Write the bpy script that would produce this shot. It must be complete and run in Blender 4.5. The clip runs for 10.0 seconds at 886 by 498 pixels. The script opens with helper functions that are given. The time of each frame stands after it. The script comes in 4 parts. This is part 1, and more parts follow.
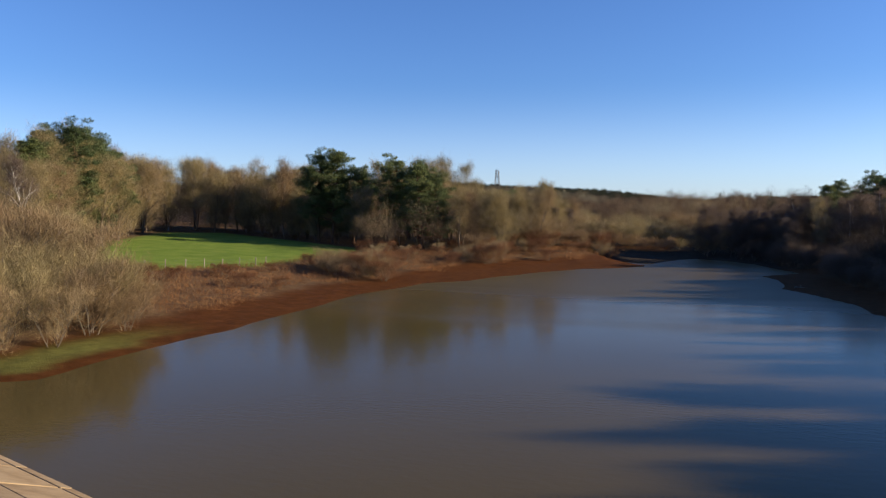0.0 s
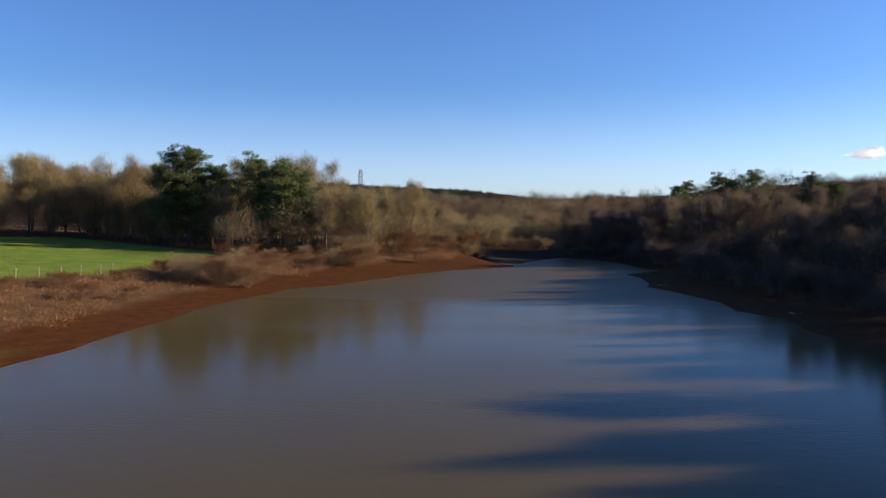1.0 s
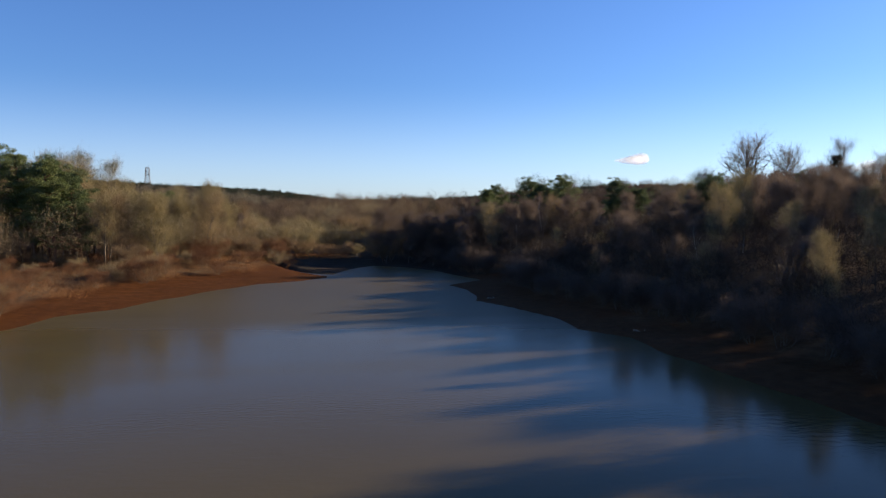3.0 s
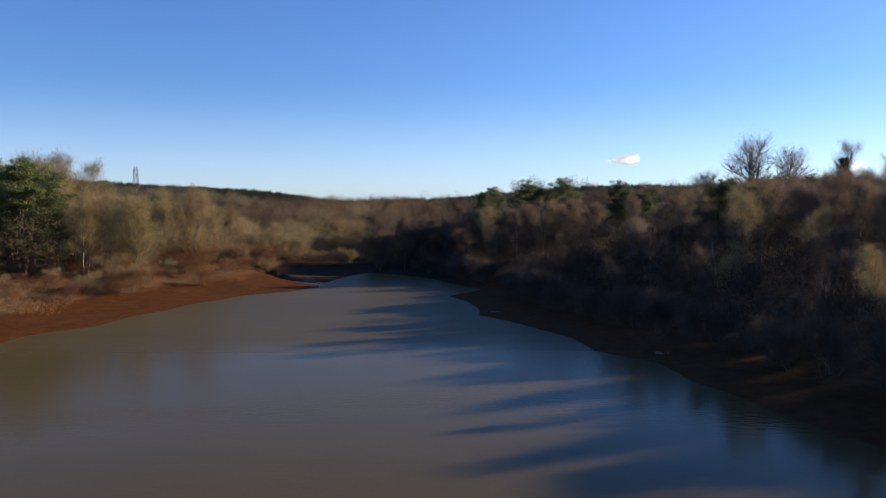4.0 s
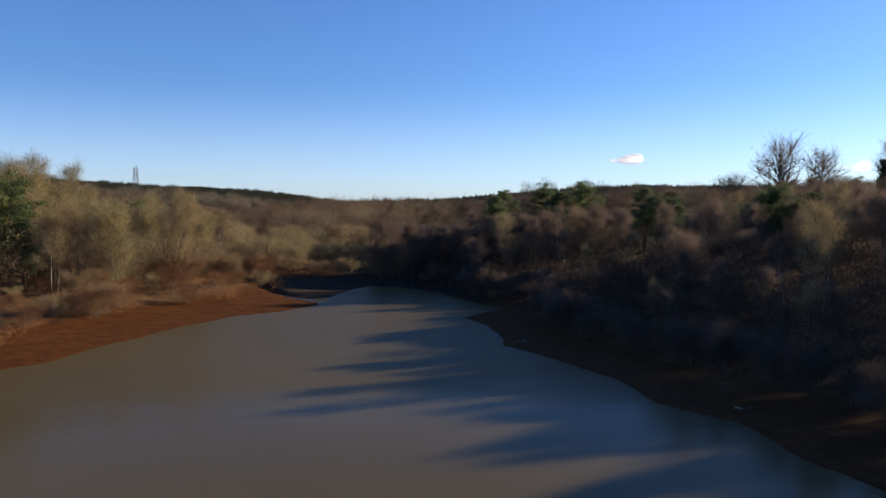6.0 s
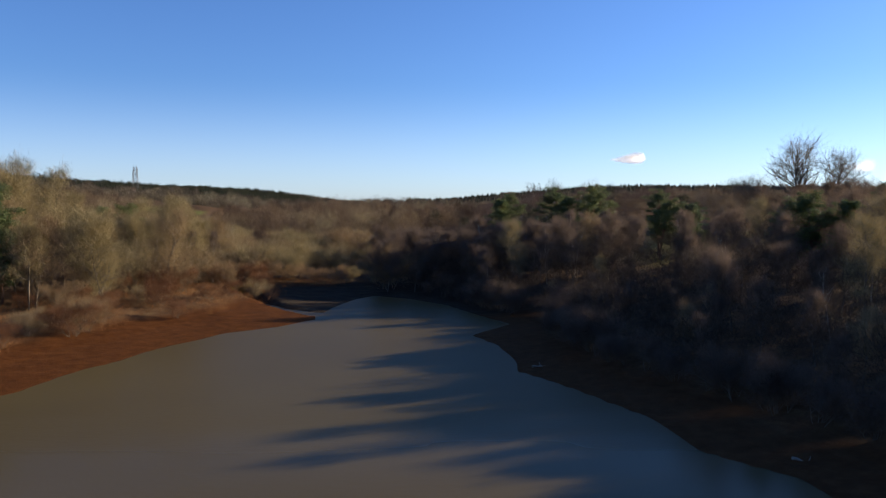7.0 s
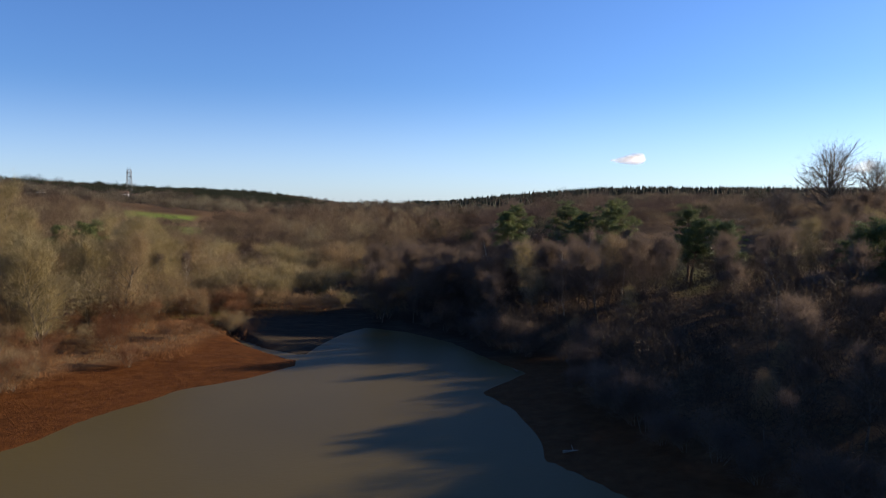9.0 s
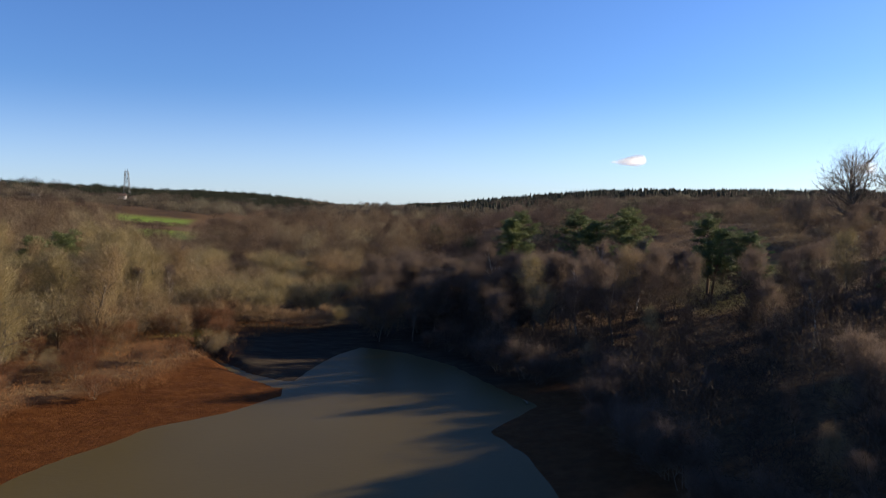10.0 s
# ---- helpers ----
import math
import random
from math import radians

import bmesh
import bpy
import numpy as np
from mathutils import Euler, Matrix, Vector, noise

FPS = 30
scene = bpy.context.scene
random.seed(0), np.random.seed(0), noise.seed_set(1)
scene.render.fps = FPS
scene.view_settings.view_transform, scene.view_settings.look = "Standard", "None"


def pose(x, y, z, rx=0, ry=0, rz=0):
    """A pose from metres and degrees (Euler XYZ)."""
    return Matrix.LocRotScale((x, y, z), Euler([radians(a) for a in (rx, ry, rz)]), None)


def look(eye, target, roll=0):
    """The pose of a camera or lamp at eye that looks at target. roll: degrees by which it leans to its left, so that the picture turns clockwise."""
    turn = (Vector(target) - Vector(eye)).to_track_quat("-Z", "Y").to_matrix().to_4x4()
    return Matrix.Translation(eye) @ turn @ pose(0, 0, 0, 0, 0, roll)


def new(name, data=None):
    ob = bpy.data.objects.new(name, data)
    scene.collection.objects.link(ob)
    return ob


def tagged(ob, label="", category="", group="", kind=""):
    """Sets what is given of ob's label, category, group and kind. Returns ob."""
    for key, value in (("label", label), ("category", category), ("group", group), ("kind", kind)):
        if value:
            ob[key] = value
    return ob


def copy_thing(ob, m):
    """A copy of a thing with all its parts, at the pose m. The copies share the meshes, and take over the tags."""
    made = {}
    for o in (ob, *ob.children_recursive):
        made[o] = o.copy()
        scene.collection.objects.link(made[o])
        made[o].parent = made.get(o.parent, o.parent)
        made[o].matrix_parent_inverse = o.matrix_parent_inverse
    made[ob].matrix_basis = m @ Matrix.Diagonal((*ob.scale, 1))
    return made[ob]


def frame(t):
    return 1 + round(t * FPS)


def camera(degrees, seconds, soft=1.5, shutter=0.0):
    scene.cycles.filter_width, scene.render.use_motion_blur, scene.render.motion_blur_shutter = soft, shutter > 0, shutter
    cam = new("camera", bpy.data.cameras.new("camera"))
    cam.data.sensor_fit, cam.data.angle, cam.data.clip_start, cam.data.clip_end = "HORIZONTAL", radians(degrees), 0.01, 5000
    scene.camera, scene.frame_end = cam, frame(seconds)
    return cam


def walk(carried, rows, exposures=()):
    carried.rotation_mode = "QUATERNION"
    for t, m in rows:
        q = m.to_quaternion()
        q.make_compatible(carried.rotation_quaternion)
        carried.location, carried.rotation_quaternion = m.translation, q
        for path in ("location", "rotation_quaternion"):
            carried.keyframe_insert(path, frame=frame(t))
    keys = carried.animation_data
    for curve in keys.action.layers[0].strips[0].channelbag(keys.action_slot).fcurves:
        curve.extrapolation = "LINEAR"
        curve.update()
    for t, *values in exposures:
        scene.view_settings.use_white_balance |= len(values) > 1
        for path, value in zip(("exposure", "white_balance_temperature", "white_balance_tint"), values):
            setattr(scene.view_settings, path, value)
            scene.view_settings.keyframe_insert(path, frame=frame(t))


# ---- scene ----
cam = camera(61.0, 10.0, soft=1.15)

PATH = [
    (0, (4.226, 12.767, 11.158), (3.578, 14.656, 11.055), 0.1),
    (0.5, (3.162, 14.633, 11.209), (2.644, 16.562, 11.107), -0.1),
    (1, (2.049, 16.704, 11.308), (1.752, 18.679, 11.205), -0.1),
    (1.5, (0.892, 19.153, 11.444), (0.804, 21.149, 11.342), -0.0),
    (2, (-0.009, 22.02, 11.668), (0.051, 24.016, 11.566), -0.1),
    (2.5, (-0.579, 25.187, 11.94), (-0.407, 27.177, 11.837), -0.0),
    (4, (-1.518, 35.419, 13.472), (-1.264, 37.401, 13.368), -0.0),
    (4.5, (-1.604, 38.881, 13.781), (-1.354, 40.862, 13.677), 0.0),
    (5, (-1.567, 42.409, 14.073), (-1.32, 44.391, 13.969), 0.0),
    (5.5, (-1.449, 45.98, 14.384), (-1.201, 47.962, 14.28), 0.0),
    (7, (-1.2, 57.052, 16.222), (-0.956, 59.034, 16.114), 0.1),
    (7.5, (-0.917, 61.107, 16.88), (-0.668, 63.088, 16.774), 0.1),
    (8, (-0.505, 65.243, 17.67), (-0.257, 67.224, 17.564), 0.1),
    (8.5, (-0.109, 69.698, 18.577), (0.138, 71.68, 18.471), 0.1),
    (9, (0.409, 74.127, 19.356), (0.655, 76.109, 19.249), 0.1),
    (9.5, (0.917, 78.817, 20.157), (1.163, 80.799, 20.052), 0.1),
    (10, (1.337, 83.205, 20.655), (1.582, 85.187, 20.552), 0.1),
]
walk(cam, [(t, look(eye, target, roll)) for t, eye, target, roll in PATH])

# ---- light: low winter sun over the wooded right bank, clear sky ----
SUN_EL, SUN_AZ = radians(16.3), radians(74.0)
world = bpy.data.worlds.new("winter_sky")
scene.world = world
world.use_nodes = True
wn, wl = world.node_tree.nodes, world.node_tree.links
sky = wn.new("ShaderNodeTexSky")
sky.sky_type = 'NISHITA'
sky.sun_disc = False
sky.sun_elevation, sky.sun_rotation = SUN_EL, SUN_AZ
sky.altitude, sky.air_density, sky.dust_density, sky.ozone_density = 0.0, 1.0, 0.35, 2.5
tint = wn.new("ShaderNodeMix")
tint.data_type, tint.blend_type = 'RGBA', 'MULTIPLY'
tint.inputs[0].default_value, tint.inputs[7].default_value = 1.0, (0.62, 0.89, 1.44, 1)
wl.new(sky.outputs[0], tint.inputs[6])
tc, sep, haze = wn.new("ShaderNodeTexCoord"), wn.new("ShaderNodeSeparateXYZ"), wn.new("ShaderNodeValToRGB")
wl.new(tc.outputs["Generated"], sep.inputs[0])
wl.new(sep.outputs[2], haze.inputs[0])
haze.color_ramp.interpolation = 'EASE'
haze.color_ramp.elements[0].color, haze.color_ramp.elements[1].color = (1.95, 1.8, 2.1, 1), (0, 0, 0, 1)
haze.color_ramp.elements[1].position = 0.17
add = wn.new("ShaderNodeMix")
add.data_type, add.blend_type = 'RGBA', 'ADD'
add.inputs[0].default_value = 1.0
wl.new(tint.outputs[2], add.inputs[6])
wl.new(haze.outputs[0], add.inputs[7])
wl.new(add.outputs[2], wn["Background"].inputs[0])
wn["Background"].inputs[1].default_value = 0.056
to_sun = Vector((math.sin(SUN_AZ) * math.cos(SUN_EL), math.cos(SUN_AZ) * math.cos(SUN_EL), math.sin(SUN_EL)))
sun = new("sun", bpy.data.lights.new("sun", 'SUN'))
sun.data.energy, sun.data.angle, sun.data.color = 5.0, radians(0.8), (1.0, 0.81, 0.58)
sun.matrix_world = look(to_sun * 300, (0, 0, 0))
scene.view_settings.exposure = 1.16

# ---- materials ----


def material(name, rough=0.8):
    m = bpy.data.materials.new(name)
    m.use_nodes = True
    nt = m.node_tree
    b = nt.nodes["Principled BSDF"]
    b.inputs["Roughness"].default_value = rough
    b.inputs["Specular IOR Level"].default_value = 0.25
    return m, nt, b


def ramp_node(nt, source, stops):
    r = nt.nodes.new("ShaderNodeValToRGB")
    while len(r.color_ramp.elements) < len(stops):
        r.color_ramp.elements.new(0.5)
    for e, (p, c) in zip(r.color_ramp.elements, stops):
        e.position, e.color = p, (*c, 1)
    nt.links.new(source, r.inputs[0])
    return r.outputs[0]


def noise_node(nt, scale, detail=4.0, rough=0.55, stretch=None):
    tc = nt.nodes.new("ShaderNodeTexCoord")
    n = nt.nodes.new("ShaderNodeTexNoise")
    n.inputs["Scale"].default_value, n.inputs["Detail"].default_value = scale, detail
    n.inputs["Roughness"].default_value = rough
    src = tc.outputs["Object"]
    if stretch:
        mp = nt.nodes.new("ShaderNodeMapping")
        mp.inputs["Scale"].default_value = stretch
        nt.links.new(src, mp.inputs[0])
        src = mp.outputs[0]
    nt.links.new(src, n.inputs["Vector"])
    return n.outputs[0]


def mix_node(nt, fac, a, b, mode='MIX'):
    m = nt.nodes.new("ShaderNodeMix")
    m.data_type, m.blend_type = 'RGBA', mode
    for sock, v in ((m.inputs[0], fac), (m.inputs[6], a), (m.inputs[7], b)):
        if hasattr(v, "is_linked"):
            nt.links.new(v, sock)
        else:
            sock.default_value = v if isinstance(v, float) else (*v, 1)
    return m.outputs[2]


def bump_node(nt, b, height, strength, distance):
    n = nt.nodes.new("ShaderNodeBump")
    n.inputs["Strength"].default_value, n.inputs["Distance"].default_value = strength, distance
    nt.links.new(height, n.inputs["Height"])
    nt.links.new(n.outputs[0], b.inputs["Normal"])


def plant_material(name, stops, island=0.6, rough=0.85, tone=False, through_light=0.3):
    """Colour varies from plant to plant, from piece to piece and in soft patches."""
    m, nt, b = material(name, rough)
    oi, geo = nt.nodes.new("ShaderNodeObjectInfo"), nt.nodes.new("ShaderNodeNewGeometry")
    a = nt.nodes.new("ShaderNodeMath")
    a.operation = 'MULTIPLY_ADD'
    a.inputs[1].default_value = island
    nt.links.new(geo.outputs["Random Per Island"], a.inputs[0])
    s = nt.nodes.new("ShaderNodeMath")
    s.operation = 'MULTIPLY'
    s.inputs[1].default_value = 1 - island
    if tone:
        at, half, more = nt.nodes.new("ShaderNodeAttribute"), nt.nodes.new("ShaderNodeMath"), nt.nodes.new("ShaderNodeMath")
        at.attribute_name = "tone"
        half.operation, more.operation = 'MULTIPLY', 'MULTIPLY_ADD'
        half.inputs[1].default_value, more.inputs[1].default_value = 0.35, 0.65
        nt.links.new(oi.outputs["Random"], half.inputs[0])
        nt.links.new(at.outputs["Fac"], more.inputs[0])
        nt.links.new(half.outputs[0], more.inputs[2])
        nt.links.new(more.outputs[0], s.inputs[0])
    else:
        nt.links.new(oi.outputs["Random"], s.inputs[0])
    nt.links.new(s.outputs[0], a.inputs[2])
    col = ramp_node(nt, a.outputs[0], stops)
    patch = ramp_node(nt, noise_node(nt, 0.35, 2), [(0.3, (0.75, 0.75, 0.75)), (0.7, (1.2, 1.15, 1.1))])
    col = mix_node(nt, 1.0, col, patch, 'MULTIPLY')
    grain = ramp_node(nt, noise_node(nt, 2.6, 5, 0.7), [(0.3, (0.62, 0.62, 0.62)), (0.7, (1.25, 1.22, 1.2))])
    col = mix_node(nt, 1.0, col, grain, 'MULTIPLY')
    nt.links.new(col, b.inputs["Base Color"])
    thin, both = nt.nodes.new("ShaderNodeBsdfTranslucent"), nt.nodes.new("ShaderNodeMixShader")
    both.inputs[0].default_value = through_light
    nt.links.new(col, thin.inputs[0])
    nt.links.new(b.outputs[0], both.inputs[1])
    nt.links.new(thin.outputs[0], both.inputs[2])
    nt.links.new(both.outputs[0], nt.nodes["Material Output"].inputs[0])
    return m


M_TWIG = plant_material("bare_twigs", [(0.0, (0.163, 0.112, 0.064)), (0.5, (0.245, 0.182, 0.101)), (1.0, (0.307, 0.258, 0.149))], 0.45)
M_OLIVE = plant_material("lichen_twigs", [(0.0, (0.159, 0.142, 0.074)), (0.5, (0.263, 0.218, 0.111)), (1.0, (0.358, 0.306, 0.159))], 0.45)
M_RED = plant_material("red_brown_twigs", [(0.0, (0.105, 0.050, 0.024)), (0.5, (0.164, 0.077, 0.036)), (1.0, (0.200, 0.116, 0.056))], 0.45)
M_NEEDLE = plant_material("pine_needles", [(0.0, (0.034, 0.056, 0.023)), (0.5, (0.081, 0.116, 0.042)), (1.0, (0.164, 0.190, 0.068))], 0.6, 0.6)
M_IVY = plant_material("ivy_leaves", [(0.0, (0.012, 0.022, 0.01)), (1.0, (0.04, 0.06, 0.025))], 0.7, 0.5)
M_FAR = plant_material("far_twigs", [(0.1, (0.050, 0.034, 0.026)), (0.4, (0.112, 0.080, 0.053)), (0.62, (0.180, 0.140, 0.088)), (0.85, (0.260, 0.226, 0.135))], 0.12, 0.85, True)
# greyed, bluer base colour puts the haze of distance into the woods
M_CANOPY = plant_material("hazed_far_canopy", [(0.1, (0.024, 0.023, 0.020)), (0.4, (0.075, 0.062, 0.050)), (0.65, (0.128, 0.112, 0.082)), (0.88, (0.205, 0.195, 0.135))], 0.1, 0.95, True)
# purple-brown twigs, darkened to hold the low light on the hill
M_DIMPURPLE = plant_material("dim_purple_twigs", [(0.1, (0.030, 0.023, 0.021)), (0.5, (0.080, 0.058, 0.050)), (0.88, (0.150, 0.115, 0.090))], 0.12, 0.9, True)
# darker copy of the bare twigs: back light and bank shade painted in
M_SHADETWIG = plant_material("shade_toned_twigs", [(0.0, (0.079, 0.061, 0.050)), (1.0, (0.169, 0.136, 0.113))], 0.5, through_light=0.48)
# undergrowth stems darkened so that their colour carries the bank's shade
M_SHADEBRUSH = plant_material("shade_toned_stems", [(0.0, (0.027, 0.023, 0.019)), (0.5, (0.055, 0.042, 0.030)), (1.0, (0.090, 0.071, 0.050))], 0.3, 0.85, True)
M_CONIFER = plant_material("far_conifers", [(0.0, (0.014, 0.02, 0.013)), (1.0, (0.038, 0.045, 0.028))], 0.4, 0.85, True)
M_STRAW = plant_material("dry_stems", [(0.0, (0.132, 0.055, 0.022)), (0.5, (0.235, 0.115, 0.046)), (1.0, (0.356, 0.218, 0.093))], 0.5, 0.85, True)
M_REED = plant_material("dry_reeds", [(0.0, (0.196, 0.126, 0.070)), (1.0, (0.350, 0.252, 0.140))], 0.5, 0.85, True)


def bark(name, stops, scale, stretch):
    m, nt, b = material(name, 0.9)
    n = noise_node(nt, scale, 5, 0.6, stretch)
    nt.links.new(ramp_node(nt, n, stops), b.inputs["Base Color"])
    bump_node(nt, b, n, 0.6, 0.03)
    return m


M_BARK = bark("bare_tree_bark", [(0.3, (0.062, 0.046, 0.034)), (0.7, (0.165, 0.139, 0.103))], 3, (1, 1, 0.3))
M_BIRCH = bark("birch_bark", [(0.34, (0.060, 0.053, 0.045)), (0.42, (0.450, 0.420, 0.360)), (0.8, (0.562, 0.540, 0.488))], 2.5, (1, 1, 1.6))
M_PINEBARK = bark("pine_bark", [(0.3, (0.055, 0.029, 0.017)), (0.7, (0.140, 0.082, 0.051))], 4, (1, 1, 0.3))

# ---- plan of the water ----
DAM_A, DAM_B = (-46.0, 44.6), (46.0, 13.0)
LAKE = [DAM_A, DAM_B, (33, 40), (31, 58), (28.5, 70), (27, 80), (26, 86), (25.2, 91), (25.7, 98.5), (22.4, 104), (21.8, 111), (19.6, 118.5),
        (17, 125), (15.4, 129.5), (16, 138), (16, 143.5), (14.4, 151.5), (16.9, 155), (21, 160), (17, 172), (14.8, 181), (9.2, 191),
        (3, 196), (-0.4, 191), (-4.4, 179), (-5.2, 175), (-6.5, 171), (-6.2, 167.5), (-11.1, 161), (-17.6, 156), (-23, 146),
        (-27.5, 136), (-30.5, 126.5), (-35.5, 119.5), (-36.2, 115.5), (-37.6, 109.5), (-38, 99), (-37.5, 88), (-37.2, 73), (-37.4, 60), (-36.6, 50)]
STREAM = [(-6.2, 172), (-9, 175.5), (-12.1, 179.2), (-15.1, 184.8), (-20.2, 193.4), (-22.8, 200.5), (-22, 215)]


def smooth(a, b, v):
    t = np.clip((v - a) / (b - a), 0, 1)
    return t * t * (3 - 2 * t)


def line_distance(px, py, pts, closed):
    best = np.full(np.shape(px), 1e9)
    ring = pts + pts[:1] if closed else pts
    for (ax, ay), (bx, by) in zip(ring[:-1], ring[1:]):
        ux, uy = bx - ax, by - ay
        t = np.clip(((px - ax) * ux + (py - ay) * uy) / (ux * ux + uy * uy), 0, 1)
        best = np.minimum(best, np.hypot(px - ax - t * ux, py - ay - t * uy))
    return best


def lake_distance(px, py):
    """Metres from the shore line: below zero in the water."""
    inside = np.zeros(np.shape(px), bool)
    for (ax, ay), (bx, by) in zip(LAKE, LAKE[1:] + LAKE[:1]):
        if ay != by:
            inside ^= ((ay > py) != (by > py)) & (px < (bx - ax) * (py - ay) / (by - ay) + ax)
    d = line_distance(px, py, LAKE, True)
    return np.where(inside, -d, d)


def waves(px, py, size, seed):
    """Soft uneven relief from a few crossed waves."""
    rng = np.random.RandomState(seed)
    out = 0 * px
    for k in range(7):
        a, f, p = rng.uniform(0, 6.28), rng.uniform(0.6, 1.8) / size, rng.uniform(0, 6.28)
        out = out + np.sin((px * math.cos(a) + py * math.sin(a)) * f * 6.28 + p + 0.8 * np.sin(out))
    return out / 7


def dam_back(px, py):
    """Metres behind the dam's water line."""
    ux, uy = DAM_B[0] - DAM_A[0], DAM_B[1] - DAM_A[1]
    n = math.hypot(ux, uy)
    return ((px - DAM_A[0]) * uy - (py - DAM_A[1]) * ux) / n


def height(px, py):
    px, py = np.asarray(px, float), np.asarray(py, float)
    d = lake_distance(px, py) + 0.8 * waves(px, py, 14, 3) * smooth(20, 60, py - 10) * (1 - 0.6 * smooth(150, 165, py))
    bed = -0.16 * np.minimum(-np.minimum(d, 0), 14)
    up = np.maximum(d, 0)
    left = 0.07 * np.minimum(up, 10) + 2.0 * smooth(8, 27, up)
    slope = 0.05 + 0.027 * smooth(210, 380, py)
    left = left + slope * np.minimum(np.maximum(0, -62 - px), 330)
    right = 0.06 * np.minimum(up, 11) + 0.235 * np.maximum(up - 9, 0)
    right = 19 * (1 - np.exp(-right / 19)) * (1 - 0.45 * smooth(265, 460, py) - 0.3 * smooth(400, 560, py) * (1 - smooth(110, 260, px)))
    ahead = 0.12 * smooth(0, 1, up) + 0.05 * np.minimum(up, 12) + 0.012 * np.maximum(py - 205, 0)
    side = smooth(-6, 16, px - 0.02 * np.maximum(py - 190, 0))
    z = left * (1 - side) + right * side
    front = smooth(165, 240, py) * (1 - smooth(25, 70, np.abs(px - 4)))
    z = z * (1 - front) + np.minimum(z, ahead) * front
    z = z + 0.010 * np.maximum(py - 230, 0) * (1 - 0.3 * smooth(800, 2500, py))
    ridge_l = 8 * np.exp(-((px + 450) / 300) ** 2) * smooth(450, 1050, py)
    ridge_r = 23 * smooth(130, 500, px) * smooth(500, 1450, py)
    ridge_c = 14 * np.exp(-((px + 165) / 190) ** 2) * smooth(900, 1600, py)
    z = z + ridge_l + ridge_r + ridge_c + 2.5 * waves(px, py, 160, 5) * smooth(260, 600, py)
    z = z + 4 * np.exp(-((px + 145) / 90) ** 2 - ((py - 700) / 80) ** 2)
    s = line_distance(px, py, STREAM, False)
    bank = (1 - smooth(0.5, 2.0, s)) * (py > 172) * (1 - smooth(200, 206, py))
    z = np.where(d > 0, z * (1 - bank) - 0.14 * bank, z)
    z = np.where(d < 0, bed, z + 0.12 * waves(px, py, 6, 8) * smooth(1.5, 8, d))
    back = dam_back(px, py)
    dam = np.where(back < 11, 0.38 * back, np.where(back < 15, 4.18, np.maximum(4.18 - 0.4 * (back - 15), 0.5)))
    near_dam = (back > -0.5) & (np.abs(px) < 300)
    return np.where(near_dam & (px > -46) & (px < 60), np.minimum(dam, 4.2), np.where(near_dam, np.maximum(z, 0.3), z))


def zat(x, y):
    return float(height(np.array([x]), np.array([y]))[0])


# ---- mesh helpers ----


def mesh_np(name, verts, faces, mats, smooth_shade=False, index=None):
    """A mesh from arrays: verts (n, 3), faces (m, 3) or (m, 4)."""
    verts, faces = np.asarray(verts, np.float32), np.asarray(faces, np.int32)
    me, k = bpy.data.meshes.new(name), faces.shape[1]
    me.vertices.add(len(verts))
    me.vertices.foreach_set("co", verts.ravel())
    me.loops.add(faces.size)
    me.loops.foreach_set("vertex_index", faces.ravel())
    me.polygons.add(len(faces))
    me.polygons.foreach_set("loop_start", np.arange(0, faces.size, k, dtype=np.int32))
    me.polygons.foreach_set("loop_total", np.full(len(faces), k, np.int32))
    if smooth_shade:
        me.polygons.foreach_set("use_smooth", np.ones(len(faces), bool))
    if index is not None:
        me.polygons.foreach_set("material_index", np.asarray(index, np.int32))
    for m in mats if isinstance(mats, (list, tuple)) else [mats]:
        me.materials.append(m)
    me.update(calc_edges=True)
    return me


def part(name, me, parent, label=""):
    ob = new(name, me)
    ob.parent = parent
    return tagged(ob, label)


def part_bm(name, bm, mat, parent, label=""):
    me = bpy.data.meshes.new(name)
    bm.to_mesh(me)
    bm.free()
    me.materials.append(mat)
    return part(name, me, parent, label)


def tubes(lines, sides=5):
    """Tapered tubes: lines of (points, radii)."""
    vs, fs, n = [], [], 0
    ang = np.arange(sides) * 2 * math.pi / sides
    for pts, rad in lines:
        pts = np.asarray(pts, float)
        t = np.gradient(pts, axis=0)
        t /= np.linalg.norm(t, axis=1)[:, None] + 1e-9
        ref = np.where(np.abs(t[:, 2:3]) > 0.9, [[1.0, 0, 0]], [[0, 0, 1.0]])
        u = np.cross(t, ref)
        u /= np.linalg.norm(u, axis=1)[:, None] + 1e-9
        w = np.cross(t, u)
        ring = pts[:, None] + np.asarray(rad)[:, None, None] * (np.cos(ang)[None, :, None] * u[:, None] + np.sin(ang)[None, :, None] * w[:, None])
        vs.append(ring.reshape(-1, 3))
        m = len(pts)
        i, j = np.meshgrid(np.arange(m - 1), np.arange(sides), indexing="ij")
        a = n + i * sides + j
        b = n + i * sides + (j + 1) % sides
        fs.append(np.stack([a, b, b + sides, a + sides], -1).reshape(-1, 4))
        n += m * sides
    return np.concatenate(vs), np.concatenate(fs)


